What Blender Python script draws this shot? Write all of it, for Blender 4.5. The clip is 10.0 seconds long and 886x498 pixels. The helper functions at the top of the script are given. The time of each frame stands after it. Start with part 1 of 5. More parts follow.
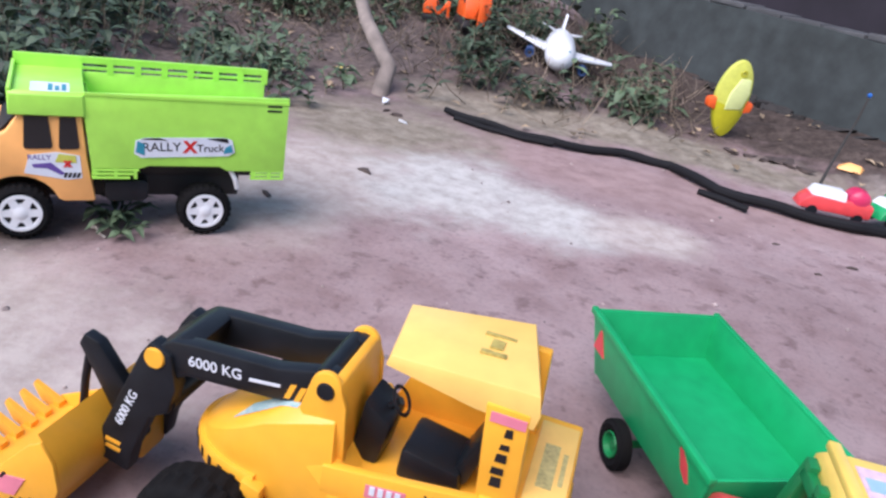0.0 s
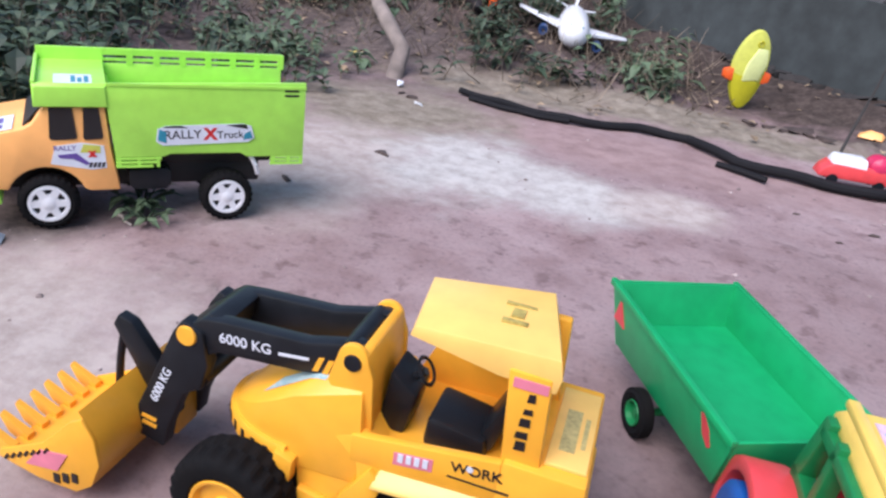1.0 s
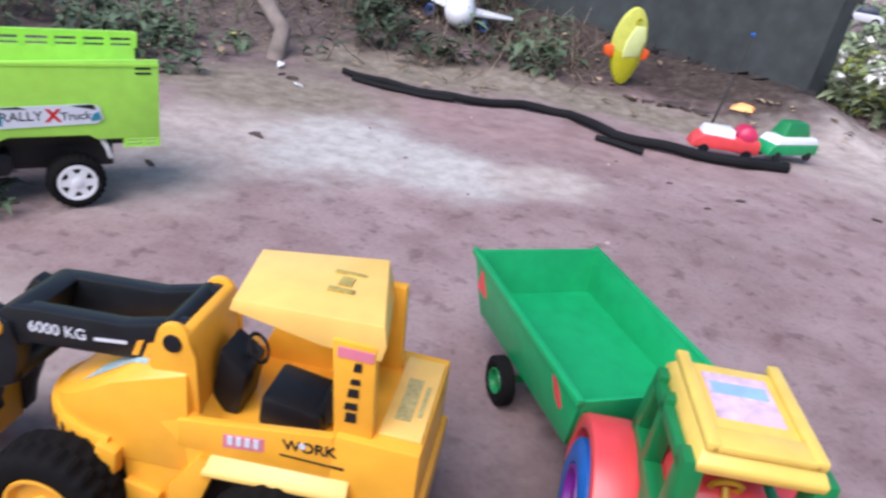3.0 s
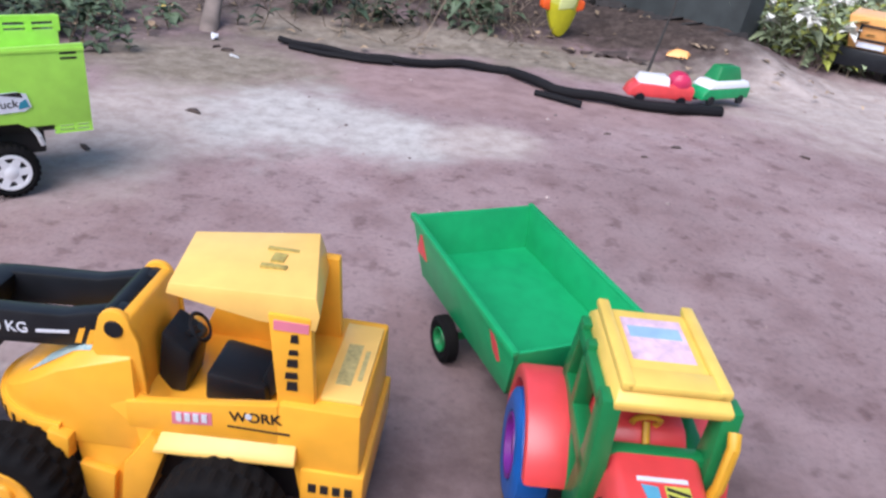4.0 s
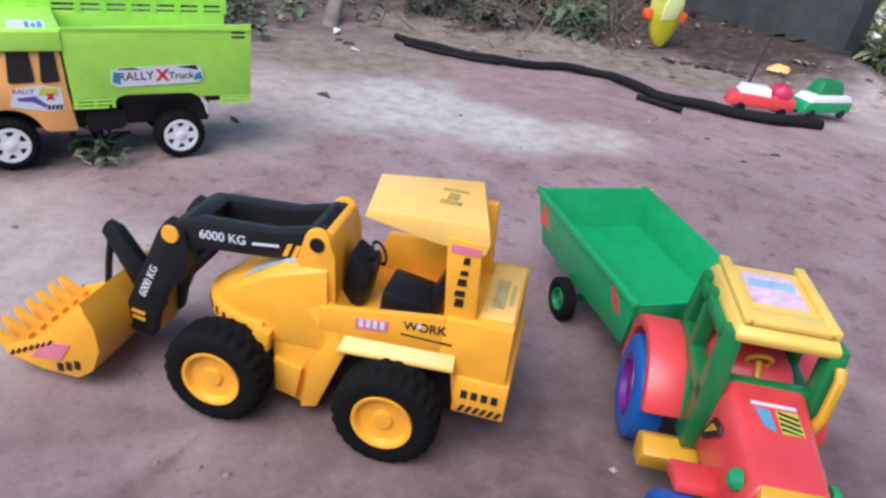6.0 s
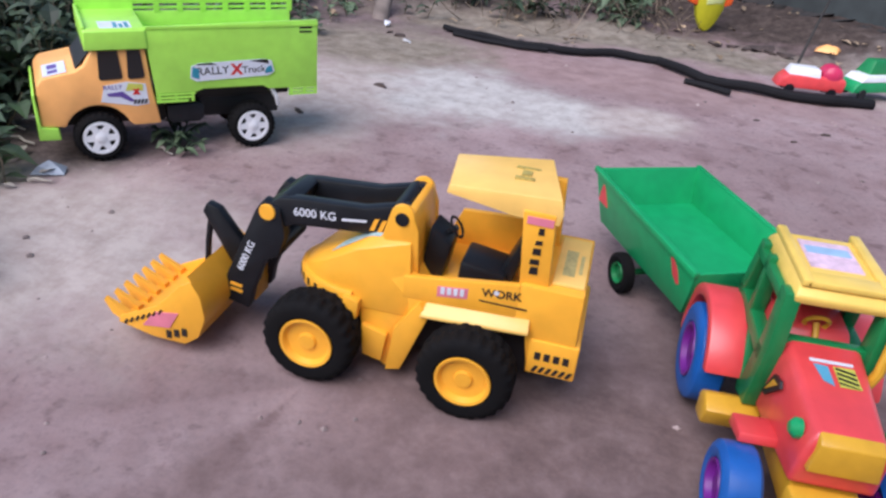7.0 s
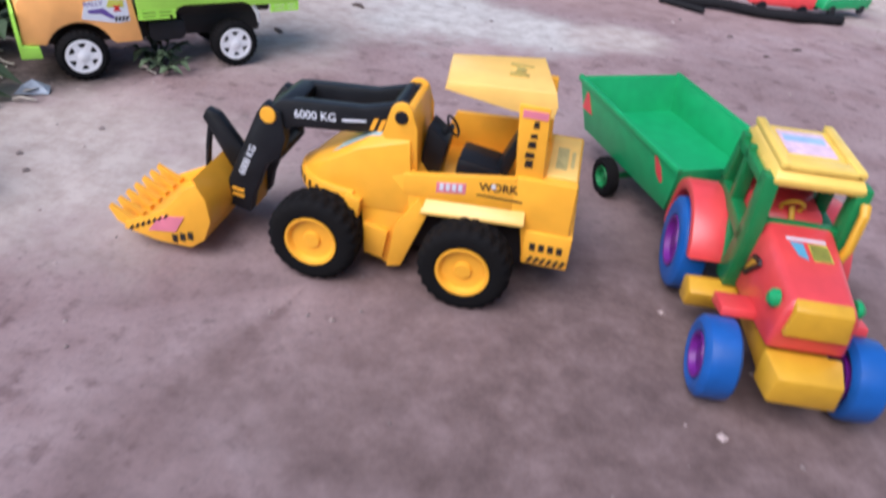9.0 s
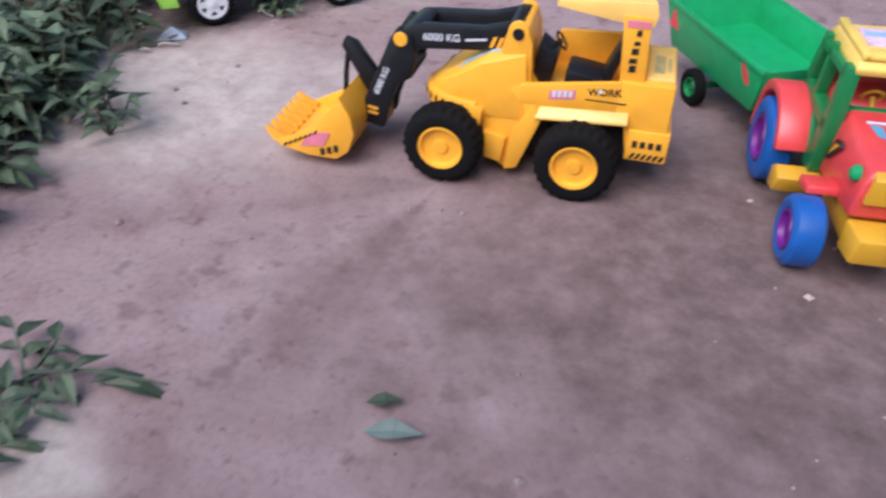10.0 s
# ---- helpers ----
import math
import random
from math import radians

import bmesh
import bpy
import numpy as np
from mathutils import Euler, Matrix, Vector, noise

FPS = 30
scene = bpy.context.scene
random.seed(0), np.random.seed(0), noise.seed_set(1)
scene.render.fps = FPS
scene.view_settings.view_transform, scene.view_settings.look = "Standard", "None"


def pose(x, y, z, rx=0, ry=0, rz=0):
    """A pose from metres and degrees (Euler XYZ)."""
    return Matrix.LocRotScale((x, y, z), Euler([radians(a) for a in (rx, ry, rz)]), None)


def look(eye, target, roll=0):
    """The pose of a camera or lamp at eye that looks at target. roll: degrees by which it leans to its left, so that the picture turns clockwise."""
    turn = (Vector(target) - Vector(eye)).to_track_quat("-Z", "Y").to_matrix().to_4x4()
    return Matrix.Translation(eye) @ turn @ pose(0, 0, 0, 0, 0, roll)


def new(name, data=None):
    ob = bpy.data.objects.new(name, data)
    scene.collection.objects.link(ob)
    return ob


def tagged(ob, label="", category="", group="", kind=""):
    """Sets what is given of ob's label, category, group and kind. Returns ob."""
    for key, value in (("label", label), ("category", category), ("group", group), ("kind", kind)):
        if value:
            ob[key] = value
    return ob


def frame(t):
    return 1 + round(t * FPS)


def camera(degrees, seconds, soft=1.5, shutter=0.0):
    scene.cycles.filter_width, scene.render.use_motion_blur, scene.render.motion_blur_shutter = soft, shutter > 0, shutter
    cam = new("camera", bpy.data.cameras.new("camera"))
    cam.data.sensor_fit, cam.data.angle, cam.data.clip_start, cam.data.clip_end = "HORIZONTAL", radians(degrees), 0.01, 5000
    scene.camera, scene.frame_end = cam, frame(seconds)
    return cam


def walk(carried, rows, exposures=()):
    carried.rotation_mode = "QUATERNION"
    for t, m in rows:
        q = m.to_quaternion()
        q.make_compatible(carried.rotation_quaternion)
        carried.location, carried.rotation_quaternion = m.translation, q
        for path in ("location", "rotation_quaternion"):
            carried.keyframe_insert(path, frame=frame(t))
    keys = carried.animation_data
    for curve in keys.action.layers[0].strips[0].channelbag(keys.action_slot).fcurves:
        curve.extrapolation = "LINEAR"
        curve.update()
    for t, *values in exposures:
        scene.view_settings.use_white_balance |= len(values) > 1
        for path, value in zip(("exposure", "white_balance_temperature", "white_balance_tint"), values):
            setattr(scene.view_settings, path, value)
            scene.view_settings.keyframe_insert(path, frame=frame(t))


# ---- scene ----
cam = camera(62.1, 10.0, soft=2.5, shutter=0.5)
PATH = [
    (0, (0.2, -0.303, 0.433), (-0.2, 1.476, -0.391), 10.8),
    (0.5, (0.197, -0.303, 0.429), (-0.223, 1.467, -0.401), 9.8),
    (1, (0.203, -0.315, 0.431), (-0.233, 1.432, -0.44), 8.6),
    (1.5, (0.22, -0.3, 0.43), (-0.15, 1.48, -0.402), 9.4),
    (2, (0.232, -0.302, 0.422), (-0.096, 1.472, -0.441), 9.3),
    (2.5, (0.243, -0.299, 0.417), (-0.023, 1.471, -0.476), 9.1),
    (3, (0.255, -0.293, 0.42), (0.05, 1.497, -0.449), 9.3),
    (3.2, (0.26, -0.288, 0.42), (0.121, 1.511, -0.442), 9.8),
    (4.3, (0.278, -0.323, 0.441), (0.203, 1.423, -0.531), 6.9),
    (4.5, (0.259, -0.336, 0.431), (0.146, 1.429, -0.504), 8.5),
    (5, (0.24, -0.371, 0.429), (0.038, 1.39, -0.498), 8.9),
    (6.5, (0.223, -0.442, 0.431), (-0.084, 1.282, -0.535), 7.5),
    (7, (0.212, -0.473, 0.437), (-0.147, 1.232, -0.545), 6.1),
    (7.5, (0.2, -0.481, 0.432), (-0.154, 1.209, -0.578), 6.3),
    (8, (0.202, -0.477, 0.427), (-0.13, 1.209, -0.596), 6.8),
    (8.5, (0.198, -0.486, 0.429), (-0.135, 1.209, -0.579), 6.6),
    (9, (0.2, -0.521, 0.418), (-0.048, 1.121, -0.696), 6.5),
    (9.5, (0.187, -0.595, 0.434), (-0.09, 0.973, -0.777), 2.8),
    (10, (0.17, -0.649, 0.437), (-0.214, 0.876, -0.799), 1.4),
]
walk(cam, [(t, look(eye, target, roll)) for t, eye, target, roll in PATH], exposures=[(0.0, 0.94), (3.0, 0.84), (4.4, 0.80), (5.0, 0.72), (7.0, 0.67), (8.5, 0.70), (9.0, 0.76), (10.0, 0.80)])

from mathutils.bvhtree import BVHTree

# ---- world and light ----
SUN_EL, SUN_AZ = 49.0, 205.0
world = bpy.data.worlds.new("sky")
scene.world = world
world.use_nodes = True
wn = world.node_tree.nodes
sky = wn.new("ShaderNodeTexSky")
sky.sky_type = "NISHITA"
sky.sun_disc = False
sky.sun_elevation, sky.sun_rotation = radians(SUN_EL), radians(SUN_AZ)
wn["Background"].inputs["Strength"].default_value = 0.12
world.node_tree.links.new(sky.outputs["Color"], wn["Background"].inputs["Color"])
sun_data = bpy.data.lights.new("sun", "SUN")
sun_data.energy, sun_data.angle, sun_data.color = 2.5, radians(56), (0.985, 0.92, 1.0)
sun = new("sun", sun_data)
az, el = radians(SUN_AZ), radians(SUN_EL)
toward = Vector((math.sin(az) * math.cos(el), math.cos(az) * math.cos(el), math.sin(el)))
sun.matrix_world = look(toward * 10, (0, 0, 0))


# ---- materials ----
def mat(name, color, rough=0.5, metal=0.0, var=0.12, scale=60.0, bump=0.0, bump_scale=400.0, color2=None, spec=0.5, random_hue=0.0):
    """A surface with a broad and a fine variation of its colour, and a fine relief."""
    m = bpy.data.materials.new(name)
    m.use_nodes = True
    nt = m.node_tree
    b = nt.nodes["Principled BSDF"]
    b.inputs["Roughness"].default_value = rough
    b.inputs["Metallic"].default_value = metal
    b.inputs["Specular IOR Level"].default_value = spec
    tc = nt.nodes.new("ShaderNodeTexCoord")
    n1 = nt.nodes.new("ShaderNodeTexNoise")
    n1.inputs["Scale"].default_value = scale
    n1.inputs["Detail"].default_value = 6
    n2 = nt.nodes.new("ShaderNodeTexNoise")
    n2.inputs["Scale"].default_value = scale / 7
    n2.inputs["Detail"].default_value = 3
    for n in (n1, n2):
        nt.links.new(tc.outputs["Object"], n.inputs["Vector"])
    add = nt.nodes.new("ShaderNodeMath")
    nt.links.new(n1.outputs["Fac"], add.inputs[0])
    nt.links.new(n2.outputs["Fac"], add.inputs[1])
    ramp = nt.nodes.new("ShaderNodeValToRGB")
    half = nt.nodes.new("ShaderNodeMath")
    half.operation = "MULTIPLY"
    half.inputs[1].default_value = 0.5
    nt.links.new(add.outputs[0], half.inputs[0])
    nt.links.new(half.outputs[0], ramp.inputs["Fac"])
    c2 = color2 or tuple(c * (1 - 2 * var) for c in color)
    c1 = tuple(min(1, c * (1 + var)) for c in color)
    ramp.color_ramp.elements[0].position, ramp.color_ramp.elements[1].position = 0.32, 0.66
    ramp.color_ramp.elements[0].color, ramp.color_ramp.elements[1].color = (*c2, 1), (*c1, 1)
    out = ramp.outputs["Color"]
    if random_hue:
        info = nt.nodes.new("ShaderNodeNewGeometry")
        hsv = nt.nodes.new("ShaderNodeHueSaturation")
        mr = nt.nodes.new("ShaderNodeMapRange")
        mr.inputs["To Min"].default_value, mr.inputs["To Max"].default_value = 1 - random_hue, 1 + random_hue
        nt.links.new(info.outputs["Random Per Island"], mr.inputs["Value"])
        nt.links.new(mr.outputs["Result"], hsv.inputs["Value"])
        nt.links.new(out, hsv.inputs["Color"])
        out = hsv.outputs["Color"]
    nt.links.new(out, b.inputs["Base Color"])
    rr = nt.nodes.new("ShaderNodeMapRange")
    rr.inputs["To Min"].default_value, rr.inputs["To Max"].default_value = max(0.05, rough - 0.1), min(1, rough + 0.12)
    nt.links.new(n2.outputs["Fac"], rr.inputs["Value"])
    nt.links.new(rr.outputs["Result"], b.inputs["Roughness"])
    if bump:
        n3 = nt.nodes.new("ShaderNodeTexNoise")
        n3.inputs["Scale"].default_value = bump_scale
        n3.inputs["Detail"].default_value = 4
        nt.links.new(tc.outputs["Object"], n3.inputs["Vector"])
        bp = nt.nodes.new("ShaderNodeBump")
        bp.inputs["Strength"].default_value = bump
        bp.inputs["Distance"].default_value = 0.001
        nt.links.new(n3.outputs["Fac"], bp.inputs["Height"])
        nt.links.new(bp.outputs["Normal"], b.inputs["Normal"])
    return m


YELLOW = mat("yellow_plastic", (0.94, 0.445, 0.040), 0.32, var=0.06, bump=0.08)
# paler copy of the loader yellow, with light on top faces painted in
YELLOW_LIT = mat("lit_yellow_plastic", (0.90, 0.56, 0.15), 0.3, var=0.06, bump=0.08)
ORANGE = mat("orange_plastic", (0.96, 0.46, 0.15), 0.38, var=0.06, bump=0.08)
BLACK = mat("black_plastic", (0.010, 0.012, 0.016), 0.42, var=0.2, bump=0.1, spec=0.32)
RUBBER = mat("dusty_rubber", (0.006, 0.0065, 0.0075), 0.8, var=0.35, color2=(0.010, 0.009, 0.009), bump=0.3, spec=0.08)
DARK = mat("dark_underside", (0.01, 0.01, 0.012), 0.6)
WHITE = mat("white_plastic", (0.75, 0.77, 0.8), 0.35, var=0.05)
LIME = mat("lime_plastic", (0.42, 0.84, 0.11), 0.36, var=0.06, bump=0.06)
GREEN = mat("green_plastic", (0.006, 0.34, 0.115), 0.4, var=0.1, bump=0.08)
DKGREEN = mat("frame_green_plastic", (0.008, 0.20, 0.06), 0.4, var=0.1, bump=0.08)
RED = mat("red_plastic", (0.74, 0.062, 0.068), 0.36, var=0.08, bump=0.06, spec=0.8)
BLUE = mat("blue_plastic", (0.006, 0.105, 0.41), 0.42, var=0.1, bump=0.1)
PURPLE = mat("purple_plastic", (0.16, 0.012, 0.24), 0.4, var=0.1)
# tractor yellow twice: shade painted into the first, roof light into the second
OCHRE_SHADED = mat("shaded_ochre_plastic", (0.68, 0.37, 0.03), 0.36, var=0.08, bump=0.08)
OCHRE_LIT = mat("lit_ochre_plastic", (0.86, 0.60, 0.13), 0.38, var=0.07, bump=0.08)
STICKER = mat("sticker_paper", (0.68, 0.72, 0.80), 0.35, var=0.06)
STICKER_PINK = mat("pink_sticker", (0.75, 0.22, 0.30), 0.35, var=0.1)
INK = mat("black_ink", (0.015, 0.013, 0.015), 0.45)
INK_RED = mat("red_ink", (0.6, 0.02, 0.02), 0.4)
INK_TEAL = mat("teal_ink", (0.03, 0.25, 0.35), 0.4)
INK_PURPLE = mat("purple_ink", (0.12, 0.07, 0.30), 0.4)
DISC_YELLOW = mat("lemon_plastic", (0.56, 0.58, 0.10), 0.45, var=0.1)
DISC_PALE = mat("pale_lemon_plastic", (0.66, 0.72, 0.30), 0.4, var=0.08)
DISC_DARK = mat("mustard_plastic", (0.50, 0.47, 0.02), 0.4, var=0.08)
ORANGE_RED = mat("orange_red_plastic", (0.85, 0.12, 0.02), 0.4, var=0.08)
CABLE = mat("black_hose", (0.010, 0.010, 0.012), 0.75, bump=0.2, spec=0.2)
LEAF = mat("leaf", (0.088, 0.132, 0.072), 0.6, var=0.3, scale=20, random_hue=0.45)
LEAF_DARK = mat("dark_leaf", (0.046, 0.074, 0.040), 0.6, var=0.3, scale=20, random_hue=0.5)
DRY = mat("dry_stem", (0.26, 0.20, 0.14), 0.8, var=0.3, scale=20, random_hue=0.3)
BARK = mat("bare_root", (0.25, 0.205, 0.18), 0.85, var=0.25, scale=25, bump=0.6, bump_scale=80)
PEBBLE = mat("pebble", (0.30, 0.24, 0.23), 0.85, var=0.2, scale=30, random_hue=0.5)
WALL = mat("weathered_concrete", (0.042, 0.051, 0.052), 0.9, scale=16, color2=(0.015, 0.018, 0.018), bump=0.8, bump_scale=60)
COPING = mat("worn_mortar", (0.070, 0.070, 0.074), 0.9, var=0.3, scale=14, bump=0.8, bump_scale=50)
# for the added wall behind the camera only
LIGHT_BLOCK = mat("light_block_plaster", (0.45, 0.40, 0.35), 0.9, var=0.15, scale=5, bump=0.4, bump_scale=40)
# near black: the shade on the far wall is put into this colour
BACKWALL = mat("wall_painted_shade", (0.019, 0.015, 0.024), 0.9, var=0.3, scale=6)


# ---- mesh helpers ----
def thing(name, m, label, category, group="", kind=""):
    ob = new(name)
    ob.empty_display_size = 0.02
    ob.matrix_world = m
    return tagged(ob, label, category, group, kind)


APART = {"print_bar", "print_shape", "warning_stripe", "cross_rod", "tilt_rod", "slat_post", "vent", "tail_bar"}


def islands(bm):
    """The loose pieces of a bmesh, each in a bmesh of its own."""
    left = set(bm.verts)
    out = []
    while left:
        todo, piece = [left.pop()], set()
        while todo:
            v = todo.pop()
            piece.add(v)
            for e in v.link_edges:
                o = e.other_vert(v)
                if o in left:
                    left.discard(o)
                    todo.append(o)
        b2 = bmesh.new()
        nv = {v: b2.verts.new(v.co) for v in piece}
        for f in {f for v in piece for f in v.link_faces}:
            b2.faces.new([nv[v] for v in f.verts])
        out.append(b2)
    bm.free()
    return out


def part(name, bm, material, parent=None, label="", bevel=0.0, seg=2, smooth=35):
    if name in APART:
        made = [one_part(name, b2, material, parent, label, bevel, seg, smooth) for b2 in islands(bm)]
        return made[0]
    return one_part(name, bm, material, parent, label, bevel, seg, smooth)


def one_part(name, bm, material, parent=None, label="", bevel=0.0, seg=2, smooth=35):
    bmesh.ops.remove_doubles(bm, verts=bm.verts[:], dist=1e-6)
    bmesh.ops.recalc_face_normals(bm, faces=bm.faces[:])
    if bevel:
        es = [e for e in bm.edges if len(e.link_faces) == 2 and e.calc_face_angle(0) > radians(28)]
        bmesh.ops.bevel(bm, geom=es, offset=bevel, segments=seg, profile=0.5, affect="EDGES", clamp_overlap=True)
    me = bpy.data.meshes.new(name)
    bm.to_mesh(me)
    bm.free()
    me.materials.append(material)
    if smooth:
        me.polygons.foreach_set("use_smooth", [True] * len(me.polygons))
        me.set_sharp_from_angle(angle=radians(smooth))
    ob = new(name, me)
    if parent:
        ob.parent = parent
    if label:
        ob["label"] = label
    return ob


def box(bm, x0, x1, y0, y1, z0, z1, m=None):
    vs = [bm.verts.new((x, y, z)) for z in (z0, z1) for x, y in ((x0, y0), (x1, y0), (x1, y1), (x0, y1))]
    for f in ((3, 2, 1, 0), (4, 5, 6, 7), (0, 1, 5, 4), (1, 2, 6, 5), (2, 3, 7, 6), (3, 0, 4, 7)):
        bm.faces.new([vs[i] for i in f])
    if m:
        bmesh.ops.transform(bm, matrix=m, verts=vs)
    return bm


def prism(bm, pts, y0, y1, m=None):
    """A profile in x and z, drawn out along y."""
    a = [bm.verts.new((x, y0, z)) for x, z in pts]
    b = [bm.verts.new((x, y1, z)) for x, z in pts]
    n = len(pts)
    bm.faces.new(a)
    bm.faces.new(b[::-1])
    for i in range(n):
        j = (i + 1) % n
        bm.faces.new((a[j], a[i], b[i], b[j]))
    if m:
        bmesh.ops.transform(bm, matrix=m, verts=a + b)
    return bm


def hull(bm, pts):
    vs = [bm.verts.new(p) for p in pts]
    r = bmesh.ops.convex_hull(bm, input=vs)
    bmesh.ops.delete(bm, geom=[g for g in r["geom_interior"] if isinstance(g, bmesh.types.BMVert)], context="VERTS")
    bmesh.ops.dissolve_limit(bm, angle_limit=radians(4), verts=bm.verts[:], edges=bm.edges[:])
    return bm


def lathe(bm, prof, seg=32, m=None):
    """A profile of (radius, y) turned about the y axis."""
    rings, made = [], []
    for r, y in prof:
        if r < 1e-6:
            v = bm.verts.new((0, y, 0))
            rings.append([v] * seg)
            made.append(v)
        else:
            ring = [bm.verts.new((r * math.cos(2 * math.pi * i / seg), y, r * math.sin(2 * math.pi * i / seg))) for i in range(seg)]
            rings.append(ring)
            made += ring
    for a, b in zip(rings, rings[1:]):
        for i in range(seg):
            j = (i + 1) % seg
            q = []
            for v in (a[i], a[j], b[j], b[i]):
                if v not in q:
                    q.append(v)
            if len(q) > 2:
                bm.faces.new(q)
    if m:
        bmesh.ops.transform(bm, matrix=m, verts=made)
    return bm


def tube(bm, pts, r, seg=8, r_end=None):
    """A round rod along points, which may taper."""
    pts = [Vector(p) for p in pts]
    rings = []
    for i, p in enumerate(pts):
        d = (pts[min(i + 1, len(pts) - 1)] - pts[max(i - 1, 0)]).normalized()
        a = d.orthogonal().normalized()
        if i and a.dot(last) < 0:
            a = -a
        last = a
        b = d.cross(a)
        k = r if r_end is None else r + (r_end - r) * i / (len(pts) - 1)
        rings.append([bm.verts.new(p + k * (math.cos(2 * math.pi * j / seg) * a + math.sin(2 * math.pi * j / seg) * b)) for j in range(seg)])
    for a, b in zip(rings, rings[1:]):
        for i in range(seg):
            bm.faces.new((a[i], a[(i + 1) % seg], b[(i + 1) % seg], b[i]))
    bm.faces.new(rings[0][::-1])
    bm.faces.new(rings[-1])
    return bm


def B():
    return bmesh.new()


def lettering(text, size, m, material, parent, name="lettering", bold=0.0):
    cu = bpy.data.curves.new(name, "FONT")
    cu.body, cu.size, cu.align_x, cu.align_y = text, size, "CENTER", "CENTER"
    cu.extrude, cu.offset = 0.0002, bold
    tmp = new(name, cu)
    me = bpy.data.meshes.new_from_object(tmp)
    bpy.data.objects.remove(tmp)
    me.materials.clear()
    me.materials.append(material)
    ob = new(name, me)
    ob.parent = parent
    ob.matrix_basis = m
    return ob


def wheel(parent, r, width, rim_r, tyre_mat, rim_mat, m, lugs=0, style="dish", tyre_label="", rim_label=""):
    """A wheel about the local y axis, its outer face towards -y at y = 0."""
    bm = B()
    prof = [(rim_r, 0.004), (rim_r + 0.002, 0.0012), (r * 0.80, 0.0), (r * 0.92, 0.002), (r * 0.985, width * 0.14), (r, width * 0.3), (r, width * 0.48), (r, width * 0.52), (r, width * 0.7), (r * 0.985, width * 0.86), (r * 0.92, width - 0.002), (r * 0.8, width), (rim_r, width - 0.004)]
    n = lugs * 4 if lugs else 44
    lathe(bm, prof, n)
    if lugs:
        bm.verts.ensure_lookup_table()
        for k in range(3, 10):
            for i in range(n):
                block = (i + (2 if k > 6 else 0)) % 4 in (0, 1)
                v = bm.verts[k * n + i]
                f = 1.0 if block else (0.955 if k not in (3, 9) else 0.985)
                v.co.x *= f
                v.co.z *= f
    w = part("wheel", bm, tyre_mat, parent, tyre_label)
    w.matrix_basis = m
    bm = B()
    if style == "dish":
        lathe(bm, [(rim_r + 0.0005, 0.002), (rim_r, 0.0005), (rim_r * 0.9, 0.001), (rim_r * 0.8, 0.006), (rim_r * 0.35, 0.0065), (rim_r * 0.3, 0.004), (0, 0.0035)], 32)
        lathe(bm, [(0, width), (rim_r, width), (rim_r, 0.008)], 32)
        part("rim", bm, rim_mat, w, rim_label)
    else:
        lathe(bm, [(rim_r + 0.0005, 0.003), (rim_r, 0.0), (rim_r * 0.84, 0.0), (rim_r * 0.8, 0.003), (rim_r * 0.84, 0.005)], 36)
        lathe(bm, [(rim_r * 0.54, 0.004), (rim_r * 0.52, 0.0008), (rim_r * 0.30, 0.0002), (rim_r * 0.24, -0.0007), (0, -0.0007)], 30)
        for i in range(6):
            a = math.pi / 3 * i
            k = rim_r
            vs = [(k * 0.3, -k * 0.17), (k * 0.60, -k * 0.19), (k * 0.86, -k * 0.17), (k * 0.86, k * 0.17), (k * 0.60, k * 0.19), (k * 0.3, k * 0.17)]
            prism(bm, vs, 0.0004, 0.004, Matrix.Rotation(a, 4, "Y"))
        rim = part("rim", bm, rim_mat, w, rim_label)
        bm = B()
        lathe(bm, [(0, 0.005), (rim_r, 0.005), (rim_r, width - 0.002), (0, width - 0.002)], 24)
        part("hub_backing", bm, DARK, w)
    return w


def plate(bm, pts, y, t=0.0005):
    """A thin sticker in the plane of x and z, its face towards -y."""
    return prism(bm, pts, y - t, y + t)


def rect(x0, x1, z0, z1):
    return [(x0, z0), (x1, z0), (x1, z1), (x0, z1)]


FACE = Matrix.Rotation(radians(90), 4, "X")   # lettering that stands upright and faces -y


# ---- ground ----
def ramp01(v):
    v = min(1.0, max(0.0, v))
    return v * v * (3 - 2 * v)


WALL_A, WALL_W = Vector((0.10, 2.66)), Vector((0.728, -0.685))


def before_wall(x, y):
    """How far a place lies before the wall's foot (behind it: minus)."""
    return -(x - WALL_A.x) * 0.685 - (y - WALL_A.y) * 0.728


def ground_height(x, y):
    """Nearly flat earth that climbs to a low bank behind the toys and a little beside them."""
    left = ramp01((0.25 - x) / 0.5)
    h = left * (0.06 * ramp01((y - 1.40) / 0.55) + 0.10 * min(3.0, max(0.0, y - 1.9)))
    d = before_wall(x, y)
    h += (1 - left) * 0.06 * ramp01((0.34 - d) / 0.30) * ramp01((1.15 - x) / 0.25)
    c = -0.66 - x - 0.3 * (y - 0.3)
    if c > 0:
        h += 0.09 * (1 - math.exp(-c / 0.4)) * ramp01((y + 0.8) / 0.5)
    return h


def uneven(x, y):
    d = 0.006 * noise.noise((x * 3, y * 3, 0)) + 0.0025 * noise.noise((x * 14, y * 14, 3)) + 0.001 * noise.noise((x * 60, y * 60, 5))
    rough = 1 + 3 * min(1, max(0, (y - 1.35) / 0.4))
    return d * rough - 0.0012


